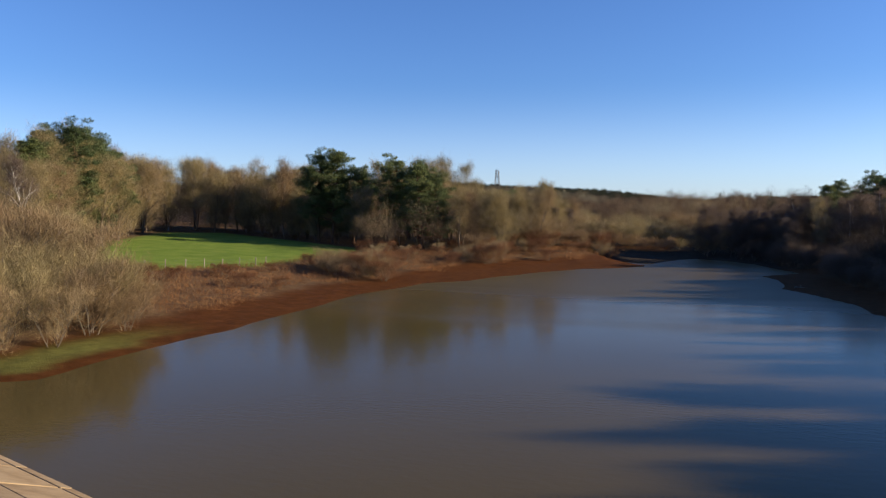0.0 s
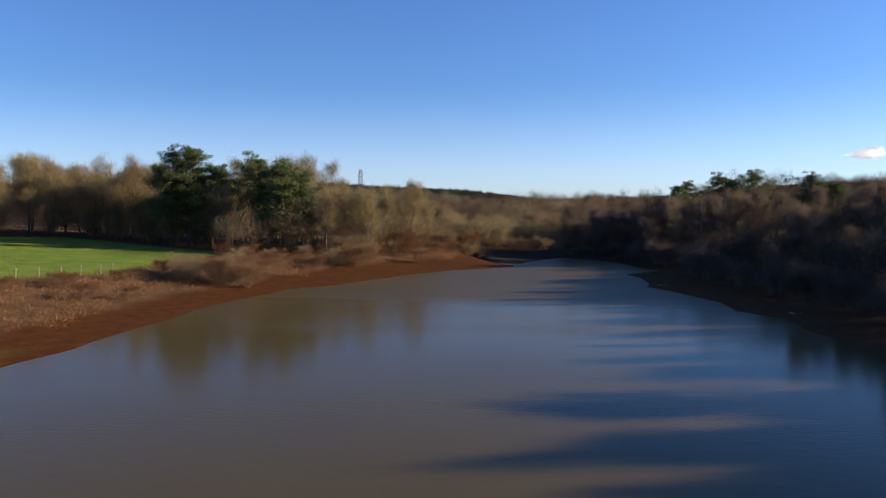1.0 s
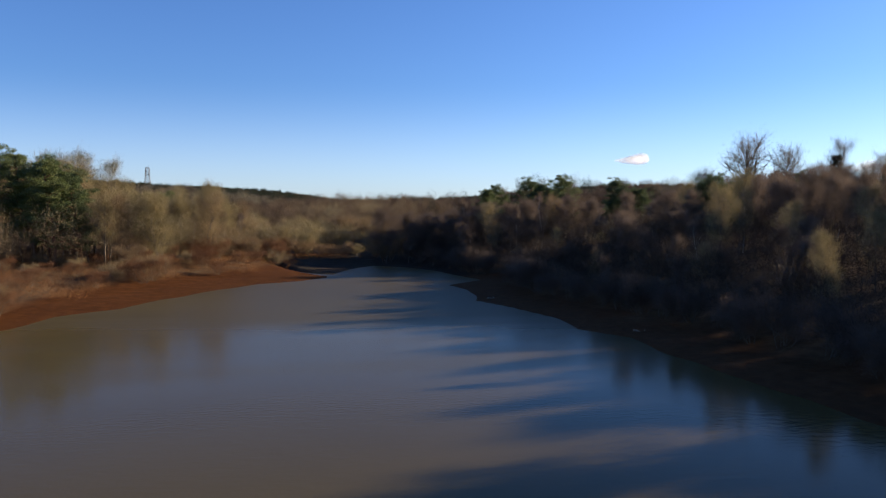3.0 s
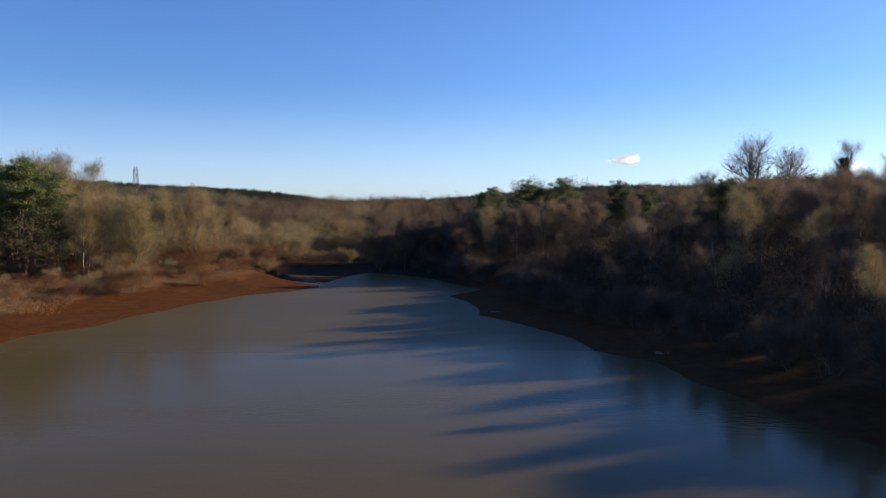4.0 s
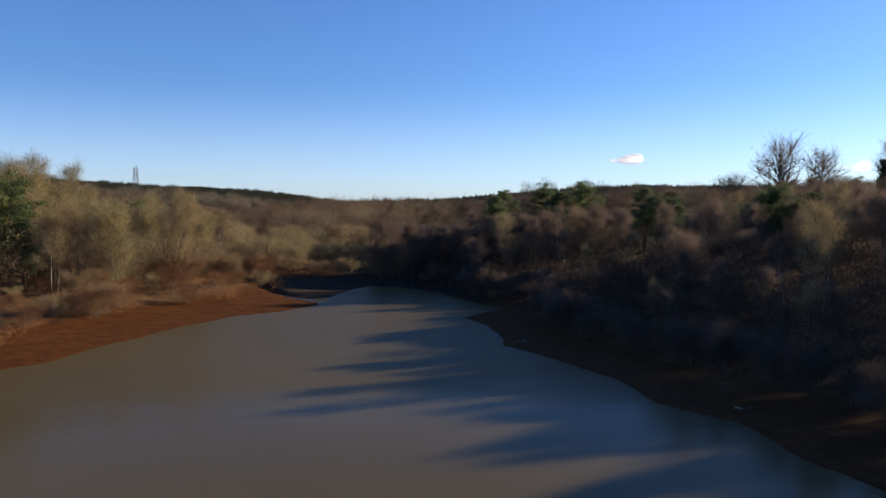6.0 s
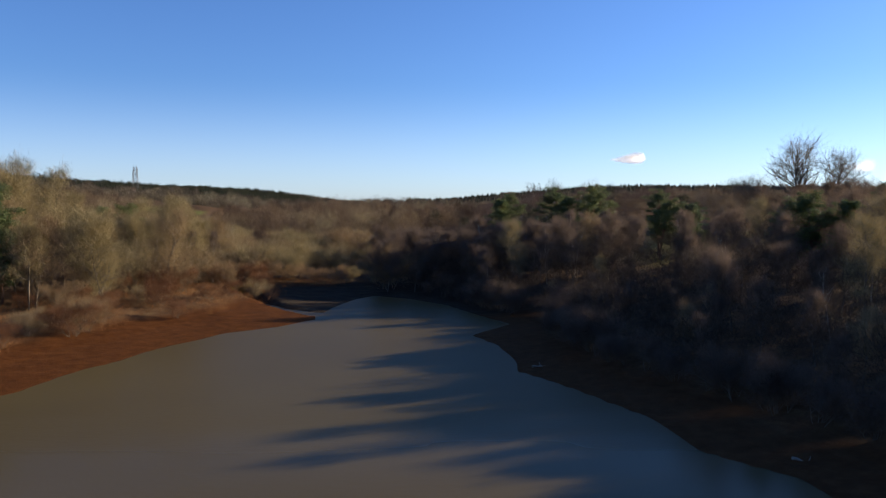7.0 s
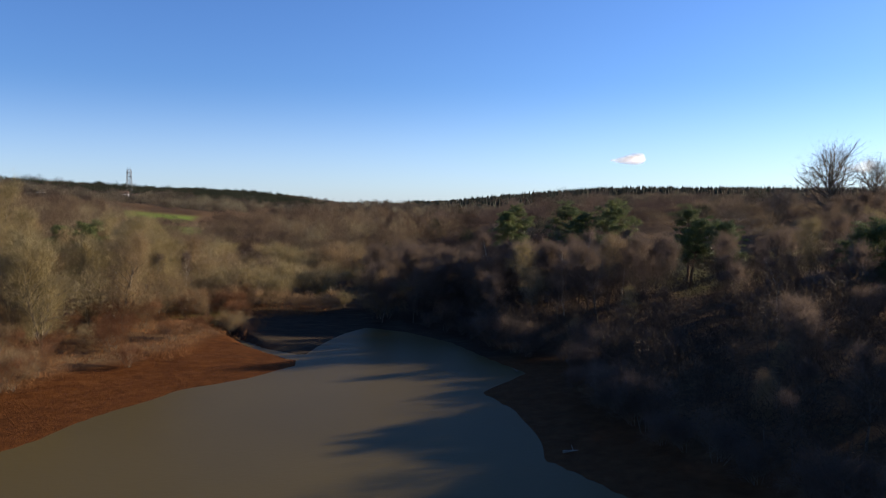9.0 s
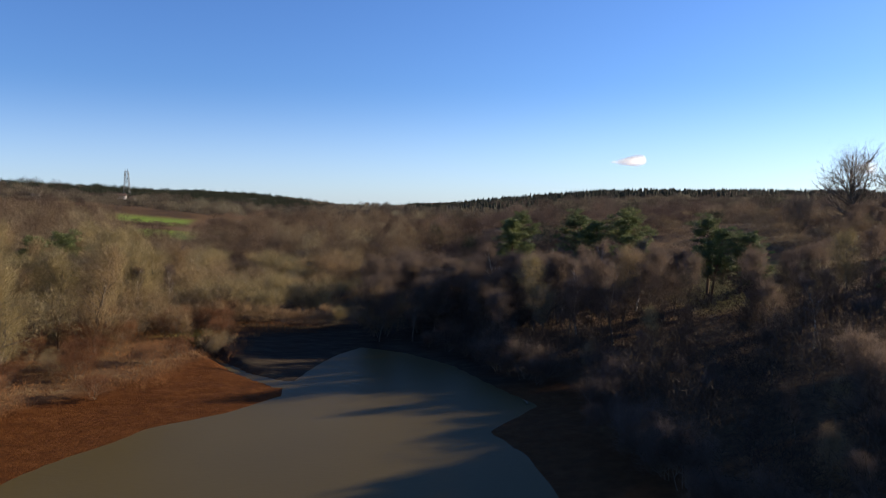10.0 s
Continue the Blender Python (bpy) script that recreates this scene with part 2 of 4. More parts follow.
def slivers(rng, base, way, length, width, face=None):
    """Thin tapering blades from base points along ways: one triangle each."""
    n = len(base)
    way = way / (np.linalg.norm(way, axis=1)[:, None] + 1e-9)
    side = np.cross(way, rng.normal(size=(n, 3)) if face is None else face)
    side /= np.linalg.norm(side, axis=1)[:, None] + 1e-9
    w = (width * rng.uniform(0.6, 1.4, n))[:, None]
    tip = base + way * (length * rng.uniform(0.5, 1.3, n))[:, None]
    v = np.stack([base - side * w / 2, base + side * w / 2, tip], 1).reshape(-1, 3)
    return v, np.arange(3 * n).reshape(-1, 3)


def bent(rng, start, way, length, steps, lift=0.0, wander=0.12):
    p, q = [np.array(start, float)], np.array(way, float)
    q /= np.linalg.norm(q)
    for _ in range(steps):
        q = q + rng.normal(0, wander, 3) + (0, 0, lift)
        q /= np.linalg.norm(q)
        p.append(p[-1] + q * length / steps)
    return np.array(p)


def grow(rng, h, spread, low, limbs, twigs, trunk_r, twig_len, twig_w, stems=1, up=0.9, fork=3, splay=0.5):
    """Skeleton and twigs of a bare tree: lines for the tubes, arrays for the twigs."""
    lines, tips, ways = [], [], []
    for s in range(stems):
        a = rng.uniform(0, 6.28)
        lean = 0.06 if stems == 1 else 0.45
        hs = h * (1 if stems == 1 else rng.uniform(0.7, 1))
        trunk = bent(rng, (0.25 * math.cos(a) * (stems > 1), 0.25 * math.sin(a) * (stems > 1), -0.4),
                     (lean * math.cos(a), lean * math.sin(a), 1), hs * 0.93, 7, 0.04, 0.07)
        r = trunk_r * (1 if stems == 1 else 0.55)
        lines.append((trunk, np.linspace(r, r * 0.16, 8)))
        for k in range(max(3, limbs // stems)):
            f = low + (1 - low) * ((k + rng.uniform(0, 1)) / max(3, limbs // stems)) ** 0.9
            i = min(int(f * 7), 6)
            start = trunk[i] + (trunk[i + 1] - trunk[i]) * (f * 7 - i)
            prof = math.sin(math.pi * min(1, 0.18 + 0.80 * (f - low) / (1 - low))) ** 0.7
            ln = spread * (0.35 + 0.75 * prof) * rng.uniform(0.7, 1.15)
            a = k * 2.4 + rng.uniform(-0.6, 0.6)
            limb = bent(rng, start, (math.cos(a), math.sin(a), up * rng.uniform(0.6, 1.3)), ln, 4, 0.08, 0.16)
            lr = r * (1.05 - 0.85 * f) * 0.55 + 0.015
            lines.append((limb, np.linspace(lr, lr * 0.1, 5)))
            for q in range(fork):
                j = rng.randint(1, 4)
                b = bent(rng, limb[j], limb[j + 1] - limb[j] + rng.normal(0, splay, 3) * ln / 4, ln * rng.uniform(0.35, 0.6), 2, 0.12, 0.2)
                lines.append((b, np.array([lr * 0.45, lr * 0.3, lr * 0.12])))
                tips.append(b)
                ways.append(b[-1] - b[0])
            tips += [limb[-3:]] * (1 + fork // 4)
            ways += [limb[-1] - limb[-3]] * (1 + fork // 4)
    pick = rng.randint(0, len(tips), twigs)
    t = rng.uniform(0.1, 1, twigs)
    tp = np.stack([x if len(x) == 3 else x[:3] for x in tips])[pick]
    base = np.where((t < 0.5)[:, None], tp[:, 0] + (tp[:, 1] - tp[:, 0]) * (2 * t)[:, None], tp[:, 1] + (tp[:, 2] - tp[:, 1]) * (2 * t - 1)[:, None])
    base = base + rng.normal(0, 0.13 * spread, (twigs, 3))
    way = np.array(ways)[pick]
    way = way / np.linalg.norm(way, axis=1)[:, None] + rng.normal(0, 0.55, (twigs, 3)) + (0, 0, 0.25)
    return lines, slivers(rng, base, way, np.full(twigs, twig_len), np.full(twigs, twig_w))


def tree_meshes(seed, mat_b, mat_t, sides=4, **kw):
    rng = np.random.RandomState(seed)
    lines, (tv, tf) = grow(rng, **kw)
    v, f = tubes([q for q in lines if len(q[0]) > 3], sides)
    v2, f2 = tubes([q for q in lines if len(q[0]) == 3], 3)
    v, f = np.concatenate([v, v2]), np.concatenate([f, f2 + len(v)])
    return mesh_np("trunk", v, f, mat_b, True), mesh_np("crown", tv, tf, mat_t)


def pine_meshes(seed, h, spread, low, clumps, per):
    """Scots pine: a bare reddish trunk, few limbs, uneven shelves of needle tufts."""
    rng = np.random.RandomState(seed)
    trunk = bent(rng, (0, 0, -0.4), (rng.uniform(-0.05, 0.05), rng.uniform(-0.05, 0.05), 1), h * 0.97, 8, 0.03, 0.04)
    r = 0.019 * h
    lines, cen, rad = [(trunk, np.linspace(r, r * 0.2, 9))], [], []
    for k in range(clumps):
        f = low + (1 - low) * ((k + rng.uniform(0, 1)) / clumps)
        i = min(int(f * 8), 7)
        start = trunk[i] + (trunk[i + 1] - trunk[i]) * (f * 8 - i)
        g = (f - low) / (1 - low)
        ln = spread * (1.12 - 0.3 * g - 0.45 * g ** 4) * rng.choice([0.45, 0.75, 1.0]) * rng.uniform(0.8, 1.15)
        a = k * 2.4 + rng.uniform(-0.7, 0.7)
        limb = bent(rng, start, (math.cos(a), math.sin(a), rng.uniform(-0.05, 0.5)), ln, 3, 0.06, 0.12)
        lr = r * (1 - 0.8 * f) * 0.5 + 0.02
        lines.append((limb, np.linspace(lr, lr * 0.3, 4)))
        for c, s in ((limb[-1], 1.0), (limb[-2] + rng.normal(0, 0.35, 3), 0.95), (limb[-1] + rng.normal(0, 0.8, 3), 0.75), ((limb[1] + limb[2]) / 2, 0.9)):
            cen.append(c + (0, 0, 0.2))
            rad.append(s * rng.uniform(0.6, 1.3) * spread * 0.21)
    cen, rad = np.array(cen), np.array(rad)
    n = len(cen) * per
    who = np.repeat(np.arange(len(cen)), per)
    off = rng.normal(size=(n, 3))
    off /= np.linalg.norm(off, axis=1)[:, None]
    p = cen[who] + off * (rad[who] * rng.uniform(0.25, 1, n) ** 0.5)[:, None] * (1, 1, 0.5)
    tv, tf = slivers(rng, p, rng.normal(0, 0.7, (n, 3)) + off * (1, 1, 0.3), np.full(n, 0.42), np.full(n, 0.085), off + (0, 0, 0.5) + rng.normal(0, 0.3, (n, 3)))
    v, fc = tubes(lines, 6)
    return mesh_np("trunk", v, fc, M_PINEBARK, True), mesh_np("crown", tv, tf, M_NEEDLE)


def plant(name, meshes, label, category, group):
    """A plant kind at the origin, to be copied."""
    ob = new(name)
    part("trunk", meshes[0], ob)
    part("crown", meshes[1], ob)
    return tagged(ob, label, category, group)


def put(made, first, x, y, scale, turn, dz=0.0):
    """Places a kind: the first time the plant itself, then copies."""
    m = pose(x, y, zat(x, y) + dz, 0, 0, turn)
    if first not in made:
        made.add(first)
        ob = first
        ob.matrix_basis = m
    else:
        ob = copy_thing(first, m)
    ob.scale = (scale[0], scale[0], scale[1])
    return ob


PLANTED = set()

# ---- ground: one sheet to the horizon ----


def spaced(lo, hi, a, b, step, grow_by):
    mid = list(np.arange(a, b + step / 2, step))
    s, v = step, mid[-1]
    while v < hi:
        s = min(s * grow_by, 60)
        v += s
        mid.append(v)
    s, v = step, mid[0]
    while v > lo:
        s = min(s * grow_by, 60)
        v -= s
        mid.insert(0, v)
    return np.array(mid)


gx, gy = spaced(-3200, 3200, -92, 72, 0.95, 1.07), spaced(-600, 4600, 22, 230, 0.95, 1.06)
GX, GY = np.meshgrid(gx, gy)
GZ = height(GX, GY)
ni, nj = len(gx), len(gy)
ii, jj = np.meshgrid(np.arange(ni - 1), np.arange(nj - 1))
quad = (jj * ni + ii)
quads = np.stack([quad, quad + 1, quad + ni + 1, quad + ni], -1).reshape(-1, 4)
FIELD = [(-69, 92), (-60, 113), (-60.5, 135), (-64.5, 160), (-112, 178), (-120, 165), (-106, 132), (-84, 104)]


def in_ring(px, py, ring):
    inside = np.zeros(np.shape(px), bool)
    for (ax, ay), (bx, by) in zip(ring, ring[1:] + ring[:1]):
        if ay != by:
            inside ^= ((ay > py) != (by > py)) & (px < (bx - ax) * (py - ay) / (by - ay) + ax)
    return inside


def near_ring(px, py, ring, soft):
    d = line_distance(px, py, ring, True)
    return smooth(-soft, soft, np.where(in_ring(px, py, ring), d, -d))


FARFIELD = [(-158, 585), (-106, 590), (-112, 645), (-172, 640)]
FARFIELD2 = [(-98, 452), (-72, 456), (-86, 520), (-116, 518)]
CLEARING = [(53, 186), (76, 190), (90, 214), (68, 226), (55, 208)]


def zones(px, py):
    d = lake_distance(px, py) + 1.3 * waves(px, py, 11, 21)
    wide = 9 + 6 * smooth(110, 160, py) * (1 - smooth(0, 10, px)) + 2 * waves(px, py, 30, 9)
    mud = (1 - smooth(wide - 2.5, wide + 2.5, d)) * (1 - 0.3 * smooth(4, 14, px))
    field = np.maximum(near_ring(px, py, FIELD, 1.5), np.maximum(near_ring(px, py, FARFIELD, 4), near_ring(px, py, FARFIELD2, 2)))
    verge = np.maximum(smooth(1.5, 3, d) * (1 - smooth(5, 8, d)) * (1 - smooth(58, 74, py)) * (px < -20), np.maximum(0.75 * near_ring(px, py, CLEARING, 4), 0.9 * near_ring(px, py, [(-28, 197), (-20, 199), (-17, 206), (-27, 207)], 1.5)))
    # flat past the stream: dark mud with the inlet's shade painted in
    shaded_mud = smooth(-2, 2, px + 6 + 0.62 * (py - 171)) * smooth(166, 172, py) * smooth(-40, -20, -np.abs(px))
    return np.clip(mud, 0, 1), np.clip(field, 0, 1), np.clip(verge, 0, 1), np.clip(shaded_mud, 0, 1)


gm = mesh_np("ground", np.stack([GX, GY, GZ], -1).reshape(-1, 3), quads, [], True)
for key, values in zip(("mud", "field", "verge", "shaded_mud"), zones(GX.ravel(), GY.ravel())):
    at = gm.attributes.new(key, 'FLOAT', 'POINT')
    at.data.foreach_set("value", values.astype(np.float32))
M_GROUND, nt, b = material("ground", 0.95)
b.inputs["Specular IOR Level"].default_value = 0.05


def attr(nt, key):
    n = nt.nodes.new("ShaderNodeAttribute")
    n.attribute_name = key
    return n.outputs["Fac"]


litter = ramp_node(nt, noise_node(nt, 0.9, 8, 0.7), [(0.25, (0.051, 0.029, 0.015)), (0.5, (0.096, 0.060, 0.033)), (0.75, (0.144, 0.102, 0.054))])
mudc = ramp_node(nt, noise_node(nt, 0.7, 9, 0.72), [(0.25, (0.031, 0.011, 0.003)), (0.5, (0.064, 0.023, 0.006)), (0.8, (0.105, 0.044, 0.014))])
grass = ramp_node(nt, noise_node(nt, 0.25, 8, 0.7), [(0.25, (0.072, 0.125, 0.02)), (0.5, (0.122, 0.18, 0.031)), (0.78, (0.185, 0.225, 0.05))])
rough_grass = ramp_node(nt, noise_node(nt, 0.8, 7, 0.7), [(0.3, (0.060, 0.060, 0.018)), (0.6, (0.114, 0.114, 0.030)), (0.8, (0.162, 0.132, 0.048))])
col = mix_node(nt, attr(nt, "mud"), litter, mudc)
# dark mud colour, lowered further to hold the shade on the flat
shaded_mud_col = ramp_node(nt, noise_node(nt, 0.6, 8, 0.7, (0.5, 1.5, 1)), [(0.3, (0.021, 0.016, 0.011)), (0.55, (0.042, 0.033, 0.023)), (0.75, (0.078, 0.072, 0.042))])
col = mix_node(nt, attr(nt, "shaded_mud"), col, shaded_mud_col)
col = mix_node(nt, attr(nt, "verge"), col, rough_grass)
col = mix_node(nt, attr(nt, "field"), col, grass)
nt.links.new(col, b.inputs["Base Color"])
bump_node(nt, b, noise_node(nt, 2.2, 8, 0.75), 0.9, 0.25)
gm.materials.append(M_GROUND)
ground = tagged(new("ground", gm), "winter valley floor of leaf litter, red mud and green pasture", "ground", "", "structure")

# ---- water ----
M_WATER, nt, b = material("silty_water", 0.1)
b.inputs["IOR"].default_value = 1.333
b.inputs["Specular IOR Level"].default_value = 0.1
silt = ramp_node(nt, noise_node(nt, 0.03, 4), [(0.3, (0.064, 0.049, 0.0185)), (0.7, (0.078, 0.060, 0.0225))])
nt.links.new(silt, b.inputs["Base Color"])


def sums(nt, kind, a, c, d=0.0):
    n = nt.nodes.new("ShaderNodeMath")
    n.operation = kind
    for sock, v in zip(n.inputs, (a, c, d)):
        if hasattr(v, "is_linked"):
            nt.links.new(v, sock)
        else:
            sock.default_value = v
    return n.outputs[0]


# calm in the lee of the dam and the near banks, ruffled by wind further up the valley
place, axes = nt.nodes.new("ShaderNodeTexCoord"), nt.nodes.new("ShaderNodeSeparateXYZ")
nt.links.new(place.outputs["Object"], axes.inputs[0])
lee = sums(nt, 'MULTIPLY_ADD', axes.outputs[0], 0.05, axes.outputs[1])
lee = sums(nt, 'MULTIPLY_ADD', noise_node(nt, 0.03, 3, 0.5, (0.5, 1.8, 1)), 70.0, lee)
wind = nt.nodes.new("ShaderNodeMapRange")
wind.interpolation_type = 'SMOOTHSTEP'
for k, v in ((1, 108.0), (2, 160.0), (3, 0.09), (4, 0.42)):
    wind.inputs[k].default_value = v
nt.links.new(lee, wind.inputs[0])
nt.links.new(wind.outputs[0], b.inputs["Roughness"])
bump_node(nt, b, noise_node(nt, 1.6, 4, 0.6, (0.7, 1.4, 1)), 0.2, 0.05)
water = new("water", mesh_np("water", [(-70, 5, 0), (70, 5, 0), (70, 222, 0), (-70, 222, 0)], [(0, 1, 2, 3)], M_WATER))
tagged(water, "calm silty brown reservoir water reflecting the sky", "water", "", "structure")

# ---- kinds of plants ----
woods = []
for k in range(5):
    kw = dict(h=12 + 0.8 * k, spread=3.0 + 0.25 * (k % 3), low=0.32, limbs=24, twigs=7600, trunk_r=0.15, twig_len=0.8, twig_w=0.022, up=1.3)
    woods.append(plant("bare_tree", tree_meshes(10 + k, M_BARK, (M_TWIG, M_OLIVE, M_TWIG, M_RED, M_OLIVE)[k], **kw),
                       ("slender leafless woodland tree with grey-brown twigs", "leafless tree with lichen-green twigs and pale bark",
                        "tall leafless tree with a dense brown crown", "leafless tree with reddish-brown twigs", "leafless tree with an olive-tinged open crown")[k], "tree", "bare trees round the reservoir"))
# form of the bare trees, with the bank's shade in the twig colour
alders = [plant("alder_tree", tree_meshes(24 + k, M_BARK, M_SHADETWIG, h=12 + k, spread=3.2, low=0.28, limbs=24, twigs=8000, trunk_r=0.15, twig_len=0.8, twig_w=0.022, up=1.3),
                "leafless alder with the bank's shade painted into its purple-brown twigs", "tree", "alders on the shaded bank") for k in range(2)]
edge_trees = [plant("edge_tree", tree_meshes(27 + k, M_BARK, (M_OLIVE, M_TWIG)[k], h=11.5 + k, spread=3.5, low=0.06, limbs=34, twigs=9500, trunk_r=0.14, twig_len=0.8, twig_w=0.024, up=1.25),
                    ("bushy leafless tree with olive twigs down to the ground", "bushy leafless tree with tan twigs down to the ground")[k], "tree", "bushy trees along the wood's edge") for k in range(2)]
birches = [plant("birch_tree", tree_meshes(30 + k, M_BIRCH, M_SHADETWIG, h=13 + k, spread=2.4, low=0.4, limbs=16, twigs=4500, trunk_r=0.17, twig_len=0.9, twig_w=0.022, up=1.5),
                 "slim white-barked birch without leaves", "tree", "white birches in the wood") for k in range(2)]
pines = [plant("pine_tree", pine_meshes(40 + k, 17 + k, 5.2 - 0.5 * (k % 2), 0.14 + 0.08 * k, 46, 170),
               "dark green pine with a bare reddish trunk", "tree", "pines on the banks") for k in range(3)]
shrubs = []
for k in range(4):
    kw = dict(h=4.6 + 0.4 * k, spread=2.3, low=0.12, limbs=30, twigs=6500, trunk_r=0.06, twig_len=0.65, twig_w=0.016, stems=6, up=1.1, fork=2)
    shrubs.append(plant("willow_shrub", tree_meshes(60 + k, M_BARK, (M_TWIG, M_OLIVE, M_RED, M_TWIG)[k], 4, **kw),
                        ("bushy leafless willow shrub with tan twigs", "olive-yellow leafless willow shrub", "red-brown leafless shrub on the bank", "dense leafless thicket shrub")[k], "shrub", "shrubs along the shore"))

# willow shrub form whose twig colour holds the shore's shade
shade_shrub = plant("sallow_shrub", tree_meshes(66, M_BARK, M_SHADETWIG, 4, h=4.8, spread=2.4, low=0.12, limbs=30, twigs=6500, trunk_r=0.06, twig_len=0.65, twig_w=0.016, stems=6, up=1.1, fork=2),
                    "leafless sallow bush with the shore's shade painted into its twigs", "shrub", "sallows on the shaded shore")
oak = plant("oak_tree", tree_meshes(80, M_BARK, M_SHADETWIG, 5, h=15.5, spread=8.6, low=0.14, limbs=44, twigs=8500, trunk_r=0.42, twig_len=1.0, twig_w=0.022, up=0.95, fork=10, splay=0.7),
            "broad leafless oak standing above the wood", "tree", "old trees on the ridge")


def ivy_leaves(seed, h, r, n):
    rng = np.random.RandomState(seed)
    f = rng.uniform(0, 1, n)
    a = rng.uniform(0, 6.28, n)
    rr = r * np.sin(np.pi * np.clip(0.12 + 0.8 * f, 0, 1)) ** 0.6 * (0.7 + 0.3 * np.sin(5 * a + 9 * f)) * rng.uniform(0.4, 1.1, n)
    p = np.stack([rr * np.cos(a), rr * np.sin(a), h * f], 1)
    return mesh_np("ivy", *slivers(rng, p, np.stack([np.cos(a), np.sin(a), 0.2 + 0 * a], 1) + rng.normal(0, 0.5, (n, 3)), np.full(n, 0.5), np.full(n, 0.4)), M_IVY)


ivy_tree = plant("ivy_clad_tree", tree_meshes(81, M_BARK, M_SHADETWIG, 5, h=15, spread=4.6, low=0.4, limbs=26, twigs=5000, trunk_r=0.3, twig_len=1.0, twig_w=0.018, up=1.0, fork=5),
                 "leafless tree with a dark sleeve of ivy", "tree", "old trees on the ridge")
part("ivy", ivy_leaves(82, 11.5, 2.0, 3200), ivy_tree, "dark green ivy round the trunk")

# ---- where the plants stand ----


def scatter(seed, x0, x1, y0, y1, step, keep):
    rng = np.random.RandomState(seed)
    out = []
    for y in np.arange(y0, y1, step):
        for x in np.arange(x0, x1, step):
            px, py = x + rng.uniform(0, step), y + rng.uniform(0, step)
            if keep(px, py):
                out.append((px, py))
    return out, rng


def gap(x, y, ring):
    """Metres from a closed line, for one point."""
    best = 1e18
    ax, ay = ring[-1]
    for bx, by in ring:
        ux, uy = bx - ax, by - ay
        t = min(1.0, max(0.0, ((x - ax) * ux + (y - ay) * uy) / (ux * ux + uy * uy)))
        best = min(best, (x - ax - t * ux) ** 2 + (y - ay - t * uy) ** 2)
        ax, ay = bx, by
    return math.sqrt(best)


def within(x, y, ring):
    inside = False
    ax, ay = ring[-1]
    for bx, by in ring:
        if (ay > y) != (by > y) and x < (bx - ax) * (y - ay) / (by - ay) + ax:
            inside = not inside
        ax, ay = bx, by
    return inside


def shore(x, y):
    return -gap(x, y, LAKE) if within(x, y, LAKE) else gap(x, y, LAKE)


def clear(x, y):
    return not any(within(x, y, ring) for ring in (FIELD, CLEARING, FARFIELD, FARFIELD2))


def sun_lane(x, y):
    """A strip of lower growth, through which the sun reaches the reeds."""
    return 0.5 if x > -4 and 204 < y - 0.287 * (x + 13) < 215 else 1.0


# right bank
# rows below y 36 are unseen, added to keep sun off the bank
spots, rng = scatter(1, 18, 98, 4, 232, 6.6, lambda x, y: not (x < 62 and dam_back(x, y) > -2) and (11 if y < 165 else 6) < shore(x, y) < 62 and clear(x, y) and x > 8 + 0.05 * (y - 190))
for x, y in spots:
    s = rng.uniform(0.7, 1.02) * (0.72 + 0.28 * min(1, (shore(x, y) - 11) / 16))
    near = 0.6 if y < 48 else 1.1 if y < 72 else 0.6 if y < 84 else 0.75 if y < 132 else 0.48 if y < 172 else 1.05
    s *= sun_lane(x, y)
    s *= near + ((0.92 if y < 172 else 0.75) - near) * float(smooth(24, 40, shore(x, y)))
    # mostly shade-toned trees, which darken this bank by colour
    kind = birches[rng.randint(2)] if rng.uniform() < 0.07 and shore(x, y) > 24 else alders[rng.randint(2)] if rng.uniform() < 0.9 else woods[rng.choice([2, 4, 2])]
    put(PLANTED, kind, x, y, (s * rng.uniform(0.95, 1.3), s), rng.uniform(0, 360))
rng = np.random.RandomState(6)
for k in range(16):
    x, y = 35.5 + rng.uniform(0, 14), 49 + 1.45 * k
    s = rng.uniform(0.66, 0.86)
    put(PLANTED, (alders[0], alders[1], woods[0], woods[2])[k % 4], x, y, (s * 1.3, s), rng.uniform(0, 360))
rng = np.random.RandomState(5)
for y in np.arange(44, 206, 3.1):
    for x in np.arange(12, 50, 1.0):
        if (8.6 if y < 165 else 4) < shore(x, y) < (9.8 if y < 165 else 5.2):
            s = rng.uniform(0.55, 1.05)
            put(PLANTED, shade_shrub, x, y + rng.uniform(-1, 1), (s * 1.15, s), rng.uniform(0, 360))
            break

# left wood behind the field, and the wood behind the pines
spots, rng = scatter(3, -190, -30, 60, 300, 6.8, lambda x, y: clear(x, y) and shore(x, y) > 20 and not (y < 174 and (x < -44 and x > -68 or math.hypot(x + 77, y - 166) < 9)) and (
    (y > 150 + 0.25 * (x + 40) and y < 232 and -92 < x < -30 and gap(x, y, FIELD) > 5)
    or (x < -92 and not within(x, y, FIELD) and 3 < gap(x, y, FIELD) < 26 and y > 112)))
for x, y in spots:
    s = rng.uniform(0.92, 1.15) * (1.24 if x < -92 else 0.92)
    edge = (gap(x, y, FIELD) < 14 or shore(x, y) < 34) and rng.uniform() < 0.75
    kind = edge_trees[rng.choice([0, 0, 1])] if edge else woods[rng.choice([1, 4, 0, 1, 2])]
    put(PLANTED, kind, x, y, (s * rng.uniform(1.0, 1.3), s * 1.05), rng.uniform(0, 360))

